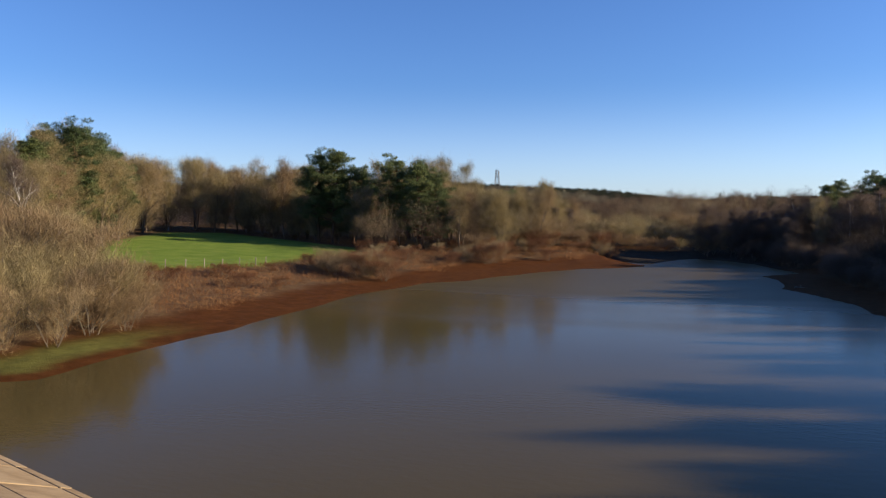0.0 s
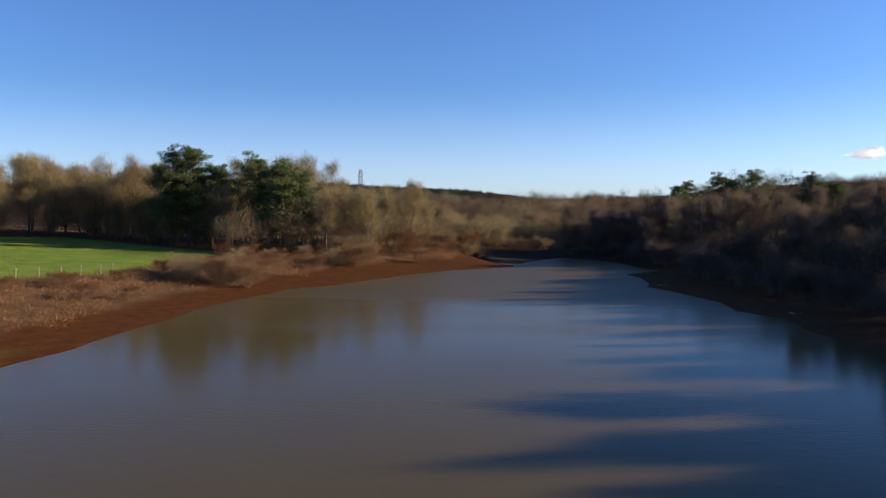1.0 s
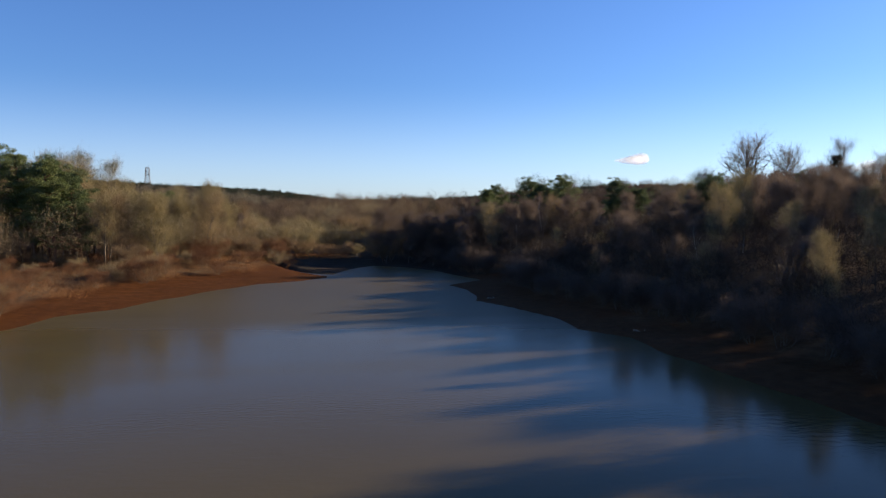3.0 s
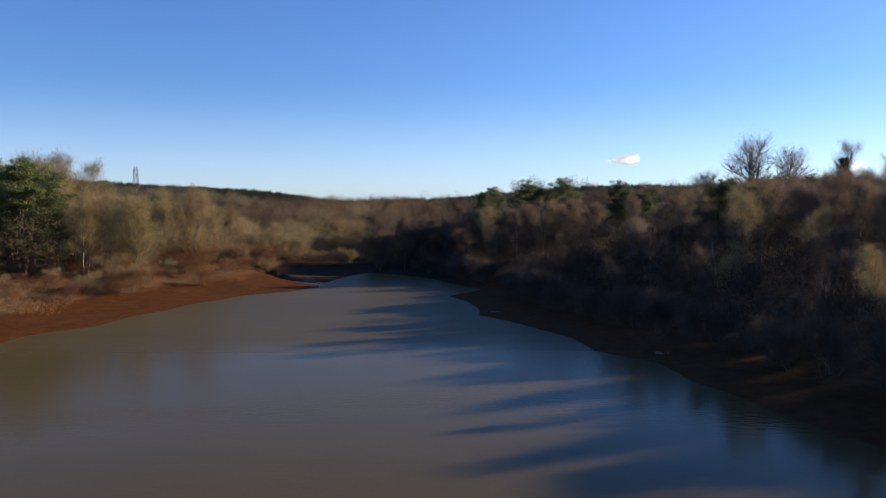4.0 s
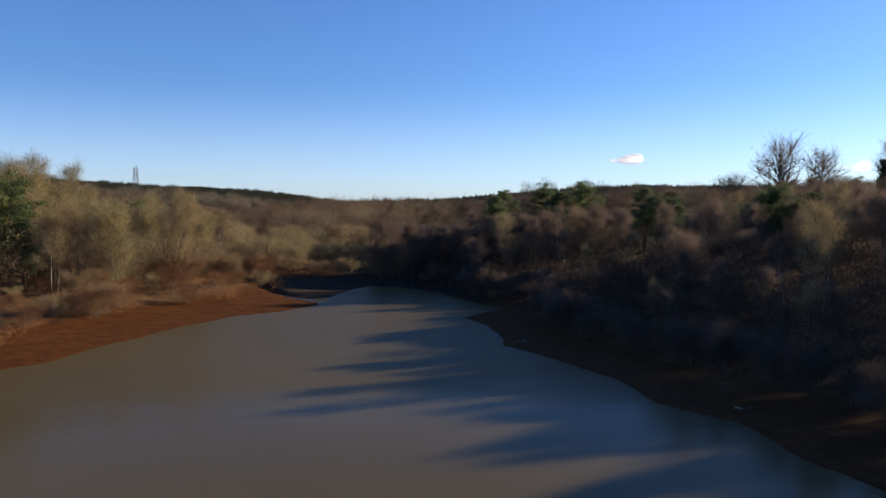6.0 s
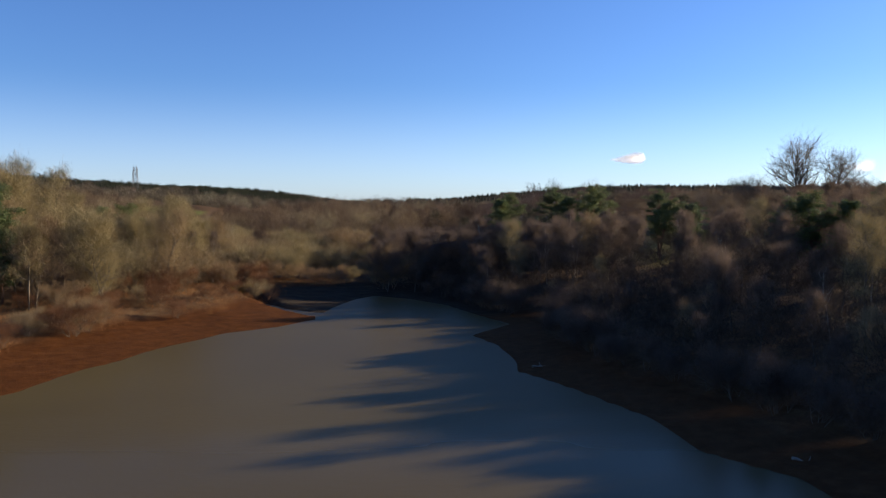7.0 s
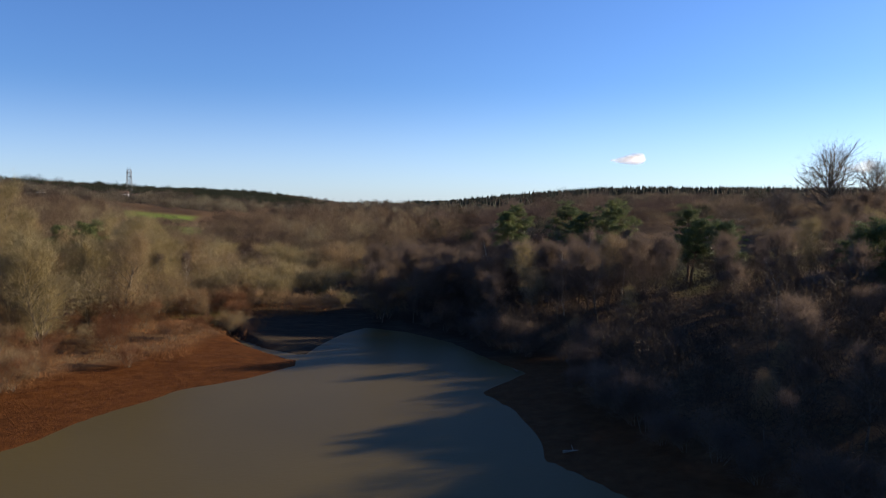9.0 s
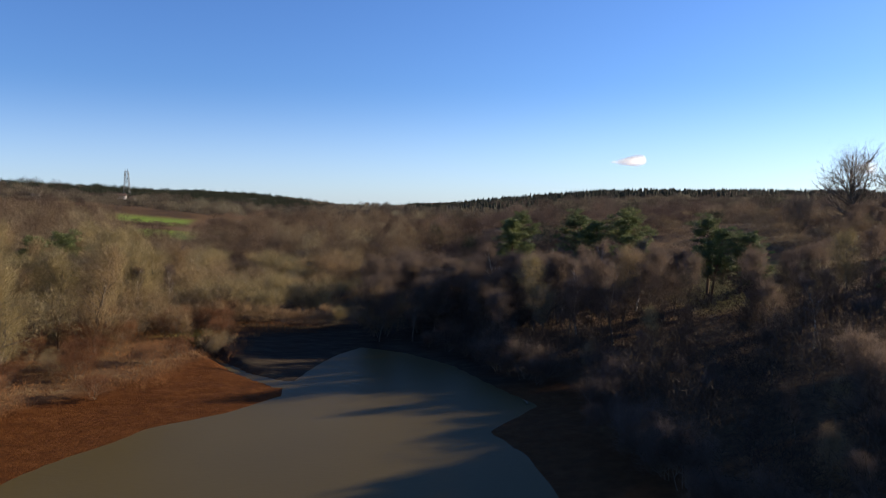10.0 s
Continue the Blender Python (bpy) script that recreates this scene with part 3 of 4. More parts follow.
for x, y, s in ((-90, 98, 1.1), (-95, 104, 1.15), (-99, 112, 1.15), (-94, 94, 1.15), (-104, 127, 1.25), (-86, 91, 1.05), (-110, 138, 1.2), (-101, 103, 1.2), (-116, 146, 1.1), (-121, 158, 1.1)):
    put(PLANTED, woods[(1, 4, 1, 0)[int(-x) % 4]], x, y, (s * 1.2, s), 7 * x)
rng = np.random.RandomState(44)
for (ax, ay), (bx, by) in (((-70, 168), (-114, 183)), ((-125, 166), (-110, 132))):
    n = int(math.hypot(bx - ax, by - ay) / 4.6)
    for k in range(n):
        s = rng.uniform(0.85, 1.1)
        put(PLANTED, edge_trees[k % 3 == 0], ax + (bx - ax) * k / n + rng.normal(0, 1.0), ay + (by - ay) * k / n + rng.normal(0, 1.0), (s * 1.15, s), rng.uniform(0, 360))
put(PLANTED, birches[1], -78, 88, (1.15, 1.08), 30)
for k, (x, y, s) in enumerate([(-31, 203, 0.8), (-34, 208, 0.86), (-28.5, 211, 0.78), (-37, 199, 0.82), (34, 189, 0.85), (42, 198, 0.9), (47, 199, 0.88), (40, 192, 0.8)]):
    put(PLANTED, birches[k % 2], x, y, (s, s), 71 * k)
for k, (x, y, s) in enumerate([(-55, 169, 1.12), (-52, 163.5, 1.0), (-58.5, 172, 1.08), (-49.5, 168, 0.97), (-76, 168, 1.18), (-80.5, 170, 1.1), (-73, 173, 1.06),
                               (-107, 118, 1.06), (-111, 124, 1.12), (-109, 131, 1.05), (-116, 133, 1.1), (-113, 140, 1.15), (-102, 113, 1.05), (-121, 143, 1.1), (-104, 122, 1.15),
                               (-131, 160, 1.0), (-99, 106, 1.0), (-106, 112, 1.1), (-112, 129, 1.15), (-104, 117, 1.0), (-108, 136, 1.0),
                               (-47, 222, 0.86), (-50, 211, 0.78), (98, 190, 0.5)]):
    put(PLANTED, pines[k % 3], x, y, (s * 1.05, s), 40 * k)
# pines that stand out above the right bank: place and height of their tops
for k, (x, y, top) in enumerate([(43.9, 265.7, 19.0), (40, 258, 17.5), (46.8, 220.5, 19.2), (51, 212, 19.6), (44, 214, 17.6), (57.4, 194.5, 16.6), (63, 196, 16.2), (62, 190, 15.8), (59.5, 200, 18.6),
                                 (60.6, 151, 17.2), (63.5, 148, 16.2), (62, 155, 16.4)]):
    s = (top + 1.2 - zat(x, y)) / (17 + k % 3)
    put(PLANTED, pines[k % 3], x, y, (max(s, 0.62) * 1.1, s), 40 * k)
for x, y, s in ((-66, 200, 1.5), (-58.5, 203, 1.42), (-75, 196, 1.4), (-70, 204, 1.45)):
    put(PLANTED, woods[(int(-x)) % 3], x, y, (s * 1.25, s), 3 * x)
for k, (x, y, top) in enumerate([(-84, 201, 22.5), (-80, 205, 23.5), (-77, 200, 24), (-72, 207, 23), (-63, 205, 25), (-60, 198, 23), (-57, 206, 23.5), (-70, 201, 24.5), (-66, 209, 23.5),
                                 (-67, 193, 21), (-70, 187, 19.5), (-64, 185, 19), (-88, 196, 20)]):
    s = (top - zat(x, y)) / (12.8 if k % 2 else 15.2)
    put(PLANTED, woods[1 if k % 2 else 4], x, y, (s * 1.05, s), 53 * k)
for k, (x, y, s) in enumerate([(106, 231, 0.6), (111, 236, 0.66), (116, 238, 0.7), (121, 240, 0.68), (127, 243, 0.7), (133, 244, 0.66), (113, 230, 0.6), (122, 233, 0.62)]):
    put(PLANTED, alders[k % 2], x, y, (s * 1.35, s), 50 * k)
put(PLANTED, oak, 118, 246, (1.05, 1.12), 20)
put(PLANTED, oak, 131, 250, (0.85, 0.95), 140)
put(PLANTED, oak, 99, 238, (0.6, 0.62), 70)
put(PLANTED, ivy_tree, 125.5, 215, (1.0, 1.1), 0)
put(PLANTED, ivy_tree, 139, 214, (0.9, 0.85), 120)

# willow thicket by the dam, shrubs on the left bank
rng = np.random.RandomState(7)
for x, y, s in [(-44, 52, 1.1), (-47, 56, 1.4), (-43.5, 58, 0.9), (-50, 61, 1.6), (-45, 63.5, 1.3), (-48, 67, 1.5), (-53, 69, 1.7), (-47, 71, 1.0),
                (-55, 60, 1.7), (-58, 66, 1.8), (-51, 53, 1.5), (-57, 53, 1.7), (-60, 74, 1.35), (-66, 70, 1.8), (-65, 80, 1.25), (-72, 84, 1.8), (-57, 79, 0.75),
                (-63, 60, 1.8), (-72, 76, 1.8), (-79, 90, 1.8), (-80, 82, 1.8),
                (-42.5, 49, 0.8), (-46, 50, 1.2), (-48.5, 58.5, 1.4), (-52, 64, 1.5), (-44, 66.5, 0.9), (-50, 74, 0.6), (-54, 75, 0.85), (-60, 69, 1.7), (-55, 56, 1.6), (-60, 85, 0.6), (-68, 88, 0.8)]:
    put(PLANTED, shrubs[rng.choice([0, 1, 1, 3])], x, y, (s * 1.1, s), rng.uniform(0, 360))
for x, y, s in [(-41, 117.5, 0.9), (-43.5, 118.5, 1.1), (-46, 119, 1.05), (-49, 117, 1.0), (-44, 122, 1.05), (-52, 120, 0.95)]:
    put(PLANTED, shrubs[(0, 1, 2)[int(10 * y) % 3]], x, y, (s * 1.15, s * 0.78), rng.uniform(0, 360))
spots, rng = scatter(8, -70, -14, 84, 215, 5.6, lambda x, y: 13 + 4 * math.sin(y / 9) < shore(x, y) < (27 if y < 140 else 36) and clear(x, y) and gap(x, y, FIELD) > 3)
for x, y in spots:
    if rng.uniform() < (0.75 if y < 112 else 0.9):
        s = rng.uniform(0.35, 0.62) * (0.85 if y < 112 else 0.8 if y < 142 and x < -48 else 0.95 if x < -42 and y < 176 else 1.4 + 0.5 * float(smooth(20, 34, shore(x, y))))
        put(PLANTED, shrubs[2 if y < 112 else rng.choice([2, 0, 2, 3])], x, y, (s * 1.35, s), rng.uniform(0, 360))
spots, rng = scatter(9, -60, 40, 198, 290, 8.6, lambda x, y: shore(x, y) > 4 and clear(x, y) and not (-26 < x < -2 and y < 212) and abs(x + 8) < 32 + 0.25 * (y - 198))
for x, y in spots:
    s = rng.uniform(0.75, 1.95) * sun_lane(x, y)
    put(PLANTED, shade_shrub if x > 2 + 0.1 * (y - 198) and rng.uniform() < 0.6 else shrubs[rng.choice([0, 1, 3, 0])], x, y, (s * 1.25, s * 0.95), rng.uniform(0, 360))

spots, rng = scatter(12, 5, 34, 196, 234, 4.6, lambda x, y: 4 < shore(x, y) and y > 200 - 0.5 * x)
for x, y in spots:
    s = rng.uniform(0.62, 0.92) * sun_lane(x, y)
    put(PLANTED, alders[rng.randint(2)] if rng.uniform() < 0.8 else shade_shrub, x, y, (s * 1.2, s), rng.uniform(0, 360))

# ---- woods beyond, too many to count ----


def lumpy_head(fine):
    """Unit ball of facets, to be pulled into crowns."""
    bm = bmesh.new()
    bmesh.ops.create_icosphere(bm, subdivisions=fine, radius=1.0)
    v = np.array([q.co[:] for q in bm.verts])
    f = np.array([[q.index for q in p.verts] for p in bm.faces])
    bm.free()
    return v, f


def crown_cloud(rng, x, y, z, hh, ww, low, blades, blade_len, blade_w):
    """A lumpy rounded cloud of fine twigs."""
    half, mid = hh * (0.5 - low / 2), hh * (0.5 + low / 2)
    bend, ph = rng.normal(0, 2.6, (3, 3)), rng.uniform(0, 6.28, 3)
    off = rng.normal(size=(blades, 3))
    off /= np.linalg.norm(off, axis=1)[:, None]
    off[:, 2] = np.where(off[:, 2] < -0.5, -off[:, 2], off[:, 2])
    bulge = 1 + 0.16 * np.sin(off @ bend[0] + ph[0]) + 0.14 * np.sin(1.9 * off @ bend[1] + ph[1]) + 0.1 * np.sin(2.9 * off @ bend[2] + ph[2])
    r = 0.95 * bulge * rng.uniform(0.06, 1.0, blades) ** 0.4
    q = off * r[:, None] * (ww, ww, half) + (x, y, z + mid)
    way = off * 0.6 + rng.normal(0, 0.55, (blades, 3)) + (0, 0, 0.35)
    return slivers(rng, q, way, np.full(blades, blade_len), np.full(blades, blade_w))[0]


def crowns_mesh(name, clouds, tones, mat):
    v = np.concatenate(clouds)
    me = mesh_np(name, v, np.arange(len(v)).reshape(-1, 3), mat)
    each = np.concatenate([np.full(len(c), t) for c, t in zip(clouds, tones)])
    me.attributes.new("tone", 'FLOAT', 'POINT').data.foreach_set("value", each.astype(np.float32))
    return me


def wood_mass(name, seed, spots, h, w, blades, blade_len, blade_w, mat, label, category="trees", vary=0.3, low=0.08):
    """Many plants as one mass, each with its own height, width and tone."""
    rng = np.random.RandomState(seed)
    clouds, tones = [], []
    p = np.array(spots)
    for (x, y), zz, g in zip(p, height(p[:, 0], p[:, 1]), waves(p[:, 0], p[:, 1], 5 * h, seed)):
        clouds.append(crown_cloud(rng, x, y, zz, h * rng.uniform(1 - vary, 1 + vary) * (1 + 0.5 * g), w * rng.uniform(0.7, 1.4), low, blades, blade_len, blade_w))
        tones.append(min(1, max(0, 0.5 + 0.8 * g + rng.uniform(-0.5, 0.5))))
    return tagged(new(name, crowns_mesh(name, clouds, tones, mat)), label, category, "", "stuff")


def grove_mesh(seed, side, size, h, w, blades, blade_len, blade_w, mat, vary):
    """A square of woodland at the origin: side x side crowns."""
    rng = np.random.RandomState(seed)
    clouds, tones, step = [], [], size / side
    for i in range(side):
        for k in range(side):
            x, y = (i + rng.uniform(0.1, 0.9)) * step - size / 2, (k + rng.uniform(0.1, 0.9)) * step - size / 2
            clouds.append(crown_cloud(rng, x, y, 0, h * rng.uniform(1 - vary, 1 + vary), w * rng.uniform(0.7, 1.4), -0.05, blades, blade_len, blade_w))
            tones.append(rng.uniform())
    return crowns_mesh("grove", clouds, tones, mat)


def groves(name, seed, spots, meshes, label, tall=1.0, vary=0.25):
    """Squares of woodland side by side, turned at random and laid along the slope."""
    rng = np.random.RandomState(seed)
    p = np.array(spots)
    for (x, y), zz, dx, dy in zip(p, height(p[:, 0], p[:, 1]), height(p[:, 0] + 9, p[:, 1]) - height(p[:, 0] - 9, p[:, 1]), height(p[:, 0], p[:, 1] + 9) - height(p[:, 0], p[:, 1] - 9)):
        ob = tagged(new(name, meshes[rng.randint(len(meshes))]), label, "trees", "", "stuff")
        scrub = 0.3 if 330 < y < 590 and -0.33 * (y - 83) < x < -0.185 * (y - 83) else 1.0  # low growth before the far pastures
        lay = Matrix.Rotation(-math.atan(dx / 18), 4, 'Y') @ Matrix.Rotation(math.atan(dy / 18), 4, 'X')
        ob.matrix_basis = Matrix.Translation((x, y, zz)) @ lay @ Matrix.Rotation(rng.randint(4) * math.pi / 2 + rng.normal(0, 0.2), 4, 'Z')
        ob.scale = (1, 1, tall * scrub * rng.uniform(1 - vary, 1 + vary))


def tufts(name, seed, spots, h, w, blades, blade_len, blade_w, mat, label, category, vary=0.5):
    """Loose tufts of upright stems as one mass."""
    rng = np.random.RandomState(seed)
    p = np.repeat(np.array(spots), blades, axis=0)
    n = len(p)
    a, r, f = rng.uniform(0, 6.28, n), w * rng.uniform(0, 1, n) ** 0.5, rng.uniform(0, 1, n)
    x, y = p[:, 0] + r * np.cos(a), p[:, 1] + r * np.sin(a)
    tall = np.repeat(h * rng.uniform(1 - vary, 1 + vary, len(spots)), blades)
    base = np.stack([x, y, height(x, y) + tall * f * 0.6], 1)
    way = np.stack([0.5 * np.cos(a), 0.5 * np.sin(a), 0.8 + 0 * a], 1) + rng.normal(0, 0.4, (n, 3))
    v, f = slivers(rng, base, way, np.full(n, blade_len), np.full(n, blade_w))
    me = mesh_np(name, v, f, mat)
    tones = np.repeat(np.clip(0.5 + 0.9 * waves(np.array(spots)[:, 0], np.array(spots)[:, 1], 9, seed) + rng.normal(0, 0.2, len(spots)), 0, 1), 3 * blades)
    me.attributes.new("tone", 'FLOAT', 'POINT').data.foreach_set("value", tones.astype(np.float32))
    return tagged(new(name, me), label, category, "", "stuff")


def wedge(x, y, pad=0.0):
    """Inside the part of the valley that the shot looks into."""
    return abs(math.atan2(x + 2, y + 6)) < radians(53 + pad)


near_groves = [grove_mesh(200 + k, 3, 26, 9.8, 4.0, 2400, 0.8, 0.04, M_FAR, 0.35) for k in range(3)]
valley_groves = [grove_mesh(210 + k, 3, 31, 10.0, 5.0, 2400, 0.8, 0.055, M_FAR, 0.45) for k in range(4)]
hill_groves = [grove_mesh(220 + k, 3, 31, 8.6, 4.7, 2200, 0.8, 0.055, M_DIMPURPLE, 0.4) for k in range(3)]
far_groves = [grove_mesh(230 + k, 5, 84, 10.0, 7.8, 560, 1.3, 0.24, M_CANOPY, 0.4) for k in range(4)]
mid, rng = scatter(20, -330, 330, 40, 300, 24, lambda x, y: clear(x, y) and wedge(x, y) and (
    (shore(x, y) > 74 and x > 20) or (x < -40 and (y > 242 or shore(x, y) > 110) and gap(x, y, FIELD) > 25)
    or (y > 214 and abs(x + 8) > 46 + 0.25 * (y - 198) and (x < -20 or shore(x, y) > 72))))
groves("woodland", 21, [p for p in mid if p[0] > 0], near_groves, "leafless brown woodland on the upper bank", 0.55)
groves("woodland", 19, [p for p in mid if p[0] < 0], near_groves, "leafless brown woodland behind the pasture", 1.05)
mid, rng = scatter(28, -340, 340, 290, 590, 29, lambda x, y: clear(x, y) and gap(x, y, FARFIELD2) > 13 and gap(x, y, FARFIELD) > 13 and wedge(x, y, -12) and x > -0.58 * y)
groves("valley_woodland", 29, [p for p in mid if p[0] < 30 + 14 * math.sin(p[1] / 17)], valley_groves, "leafless brown woodland filling the valley")
groves("hill_woodland", 17, [p for p in mid if p[0] >= 30 + 14 * math.sin(p[1] / 17)], hill_groves, "leafless purple-brown birch woodland with the hill's low light painted in", 0.8)
mid, rng = scatter(15, 30, 330, 270, 580, 21, lambda x, y: wedge(x, y, -12) and math.sin(x / 31 + 2 * math.sin(y / 47)) > 0.15)
wood_mass("hill_evergreens", 16, mid, 8.4, 3.8, 900, 0.7, 0.1, M_CONIFER, "dark evergreens scattered through the hill wood", vary=0.4)
far, rng = scatter(22, -1300, 1400, 600, 1900, 76, lambda x, y: wedge(x, y, -18) and x > -0.56 * y and clear(x, y) and gap(x, y, FARFIELD) > 44 and not (-450 < x < -120 and 900 < y < 1075) and not (x > 40 and y > 1090))
ridge_groves = [grove_mesh(240 + k, 5, 84, 8.8, 7.4, 560, 1.3, 0.26, M_CONIFER, 0.35) for k in range(2)]


def on_ridge(x, y):
    return x < 0 and y > 1075 and -0.36 < x / (y - 83) < -0.06


groves("far_woodland", 23, [p for p in far if not on_ridge(*p)], far_groves, "distant leafless woodland on the hills")
groves("ridge_wood", 13, [p for p in far if on_ridge(*p)], ridge_groves, "dark evergreen wood along the far ridge")


def conifers(name, seed, spots, h, w, label):
    """Ranks of firs: two rough stacked cones each."""
    rng = np.random.RandomState(seed)
    vs, fs, tones, n = [], [], [], 0
    p = np.array(spots)
    ang = np.arange(7) * 2 * math.pi / 7
    for (x, y), zz in zip(p, height(p[:, 0], p[:, 1])):
        hh, tone = h * rng.uniform(0.65, 1.25), rng.uniform()
        for base, top, r in ((0.1, 0.75, 1.0), (0.5, 1.0, 0.6)):
            rr = w * r * rng.uniform(0.6, 1.25, 7)
            ring = np.stack([x + rr * np.cos(ang), y + rr * np.sin(ang), zz + hh * base + rng.uniform(-0.6, 0.6, 7)], 1)
            vs.append(np.concatenate([ring, [[x + rng.normal(0, 0.3), y, zz + hh * top]]]))
            fs.append(np.stack([n + np.arange(7), n + (np.arange(7) + 1) % 7, np.full(7, n + 7)], 1))
            tones.append(np.full(8, tone))
            n += 8
    me = mesh_np(name, np.concatenate(vs), np.concatenate(fs), M_CONIFER)
    me.attributes.new("tone", 'FLOAT', 'POINT').data.foreach_set("value", np.concatenate(tones).astype(np.float32))
    return tagged(new(name, me), label, "trees", "", "stuff")


con, rng = scatter(24, 40, 900, 900, 1550, 10, lambda x, y: wedge(x, y, -18) and x > 60 + 0.1 * (y - 900) and (y > 1080 or math.sin(x / 90 + y / 140) > 0.1))
conifers("conifer_plantation", 25, con, 14.5, 3.6, "dark conifer plantation on the far ridge")
con, rng = scatter(26, -420, -150, 930, 1040, 13, lambda x, y: abs(x + 250) > 22 or y > 985)
wood_mass("ridge_conifers", 27, con, 10, 8, 90, 2.5, 0.6, M_CONIFER, "dark evergreen belt along the far ridge")

# undergrowth
# the part below y 36 is out of view, added to block the sun
low, rng = scatter(30, 14, 95, 10, 235, 3.9, lambda x, y: not (x < 62 and dam_back(x, y) > -2) and (10 if y < 165 else 4) < shore(x, y) < 62 and clear(x, y) and x > 8 + 0.05 * (y - 190))
wood_mass("undergrowth", 31, low, 5.2, 3.1, 560, 0.7, 0.04, M_SHADEBRUSH, "dense leafless undergrowth with shade beneath the trees painted into its stems", category="undergrowth", vary=0.45)
low, rng = scatter(32, -140, -18, 112, 240, 4.6, lambda x, y: clear(x, y) and shore(x, y) > 24 and gap(x, y, FIELD) > 2.5 and (y > 150 + 0.25 * (x + 40) if x > -92 else gap(x, y, FIELD) < 22))
wood_mass("undergrowth", 33, low, 8.2, 3.2, 480, 0.8, 0.04, M_FAR, "brown undergrowth along the wood's edge", category="undergrowth", vary=0.45)
hedge = []
rng = np.random.RandomState(38)
for (ax, ay), (bx, by) in zip([(-86, 100), (-110, 130), (-124, 166), (-114, 182)], [(-110, 130), (-124, 166), (-114, 182), (-88, 172)]):
    n = int(math.hypot(bx - ax, by - ay) / 0.9)
    hedge += [(ax + (bx - ax) * k / n + rng.normal(0, 1.2), ay + (by - ay) * k / n + rng.normal(0, 1.2)) for k in range(n)]
wood_mass("hedge", 39, hedge, 3.2, 1.8, 170, 0.6, 0.04, M_FAR, "brown leafless hedge round the pasture", category="hedge", vary=0.4)
grass_spots, rng = scatter(34, -80, 0, 62, 222, 1.15, lambda x, y: 8.5 + 5 * float(smooth(110, 160, y)) < shore(x, y) + 2 * math.sin(x / 3 + y / 5) < 30 and clear(x, y) and x < -3)
tufts("dry_grass", 35, grass_spots, 0.7, 0.9, 26, 0.5, 0.03, M_STRAW, "dry rust-brown grass and bracken on the bank", "grass")
reeds, rng = scatter(36, -23, -3, 206, 214, 1.3, lambda x, y: abs(y - 210 - 0.1 * x) < 2.2)
wood_mass("reeds", 37, reeds, 3.4, 1.3, 160, 0.8, 0.04, M_REED, "pale dry reed bed at the stream's mouth", category="reeds")

# ---- built things ----


def box(bm, cx, cy, cz, sx, sy, sz, bevel=0.0):
    r = bmesh.ops.create_cube(bm, size=1.0, matrix=Matrix.Translation((cx, cy, cz)) @ Matrix.Diagonal((sx, sy, sz, 1)))
    if bevel:
        edges = list({e for v in r["verts"] for e in v.link_edges})
        bmesh.ops.bevel(bm, geom=edges, offset=bevel, segments=1, affect='EDGES')


def wood_like(name, stops, scale=6.0):
    m, nt, b = material(name, 0.85)
    n = noise_node(nt, scale, 6, 0.65, (1, 1, 0.25))
    nt.links.new(ramp_node(nt, n, stops), b.inputs["Base Color"])
    bump_node(nt, b, n, 0.4, 0.01)
    return m


M_POST = wood_like("weathered_post", [(0.3, (0.154, 0.133, 0.105)), (0.7, (0.350, 0.315, 0.259))])
M_STEEL = wood_like("galvanised_steel", [(0.3, (0.112, 0.119, 0.126)), (0.7, (0.182, 0.189, 0.196))], 1.0)
M_RENDER = wood_like("white_render", [(0.3, (0.66, 0.64, 0.6)), (0.7, (0.8, 0.79, 0.75))], 0.6)
M_TILE = wood_like("roof_tiles", [(0.3, (0.1, 0.06, 0.05)), (0.7, (0.2, 0.12, 0.09))], 2.0)
M_DARKGLASS = material("window_glass", 0.1)[0]
M_DARKGLASS.node_tree.nodes["Principled BSDF"].inputs["Base Color"].default_value = (0.03, 0.035, 0.04, 1)
M_LOG = wood_like("bleached_wood", [(0.3, (0.105, 0.088, 0.067)), (0.7, (0.231, 0.210, 0.176))], 3.0)

# field fence: posts along the pasture's edge, two wires
FENCE = [(-72.5, 89.5), (-69.0, 95.2), (-64.6, 103.2), (-60.3, 113.0), (-60.6, 116.5)]
fence = tagged(new("field_fence"), "weathered wooden post and wire fence along the pasture", "fence")


def along(pts, step):
    out, left = [], 0.0
    for (ax, ay), (bx, by) in zip(pts[:-1], pts[1:]):
        n = math.hypot(bx - ax, by - ay)
        while left < n:
            out.append((ax + (bx - ax) * left / n, ay + (by - ay) * left / n))
            left += step
        left -= n
    return out


bm = bmesh.new()
box(bm, 0, 0, 0.5, 0.13, 0.13, 1.6, 0.015)
post_mesh = bpy.data.meshes.new("post")
bm.to_mesh(post_mesh)
bm.free()
post_mesh.materials.append(M_POST)
rng = np.random.RandomState(50)
posts = along(FENCE, 2.9)
for x, y in posts:
    p = part("post", post_mesh, fence)
    p.matrix_basis = pose(x, y, zat(x, y) + rng.uniform(-0.1, 0.1), rng.uniform(-4, 4), rng.uniform(-4, 4), rng.uniform(0, 90))
for lift in (0.55, 1.05):
    line = np.array([(x, y, zat(x, y) + lift) for x, y in posts])
    part("wire", mesh_np("wire", *tubes([(line, np.full(len(line), 0.006))], 3), M_STEEL), fence)

# lattice mast on the left ridge
TX, TY = -270.5, 1050.0
mast = tagged(new("lattice_mast"), "grey steel lattice mast with aerials on the ridge", "mast")
mast.location = (TX, TY, zat(TX, TY))
TH = 67.5 - zat(TX, TY)


def half_width(z):
    return 3.6 - 1.6 * z / TH


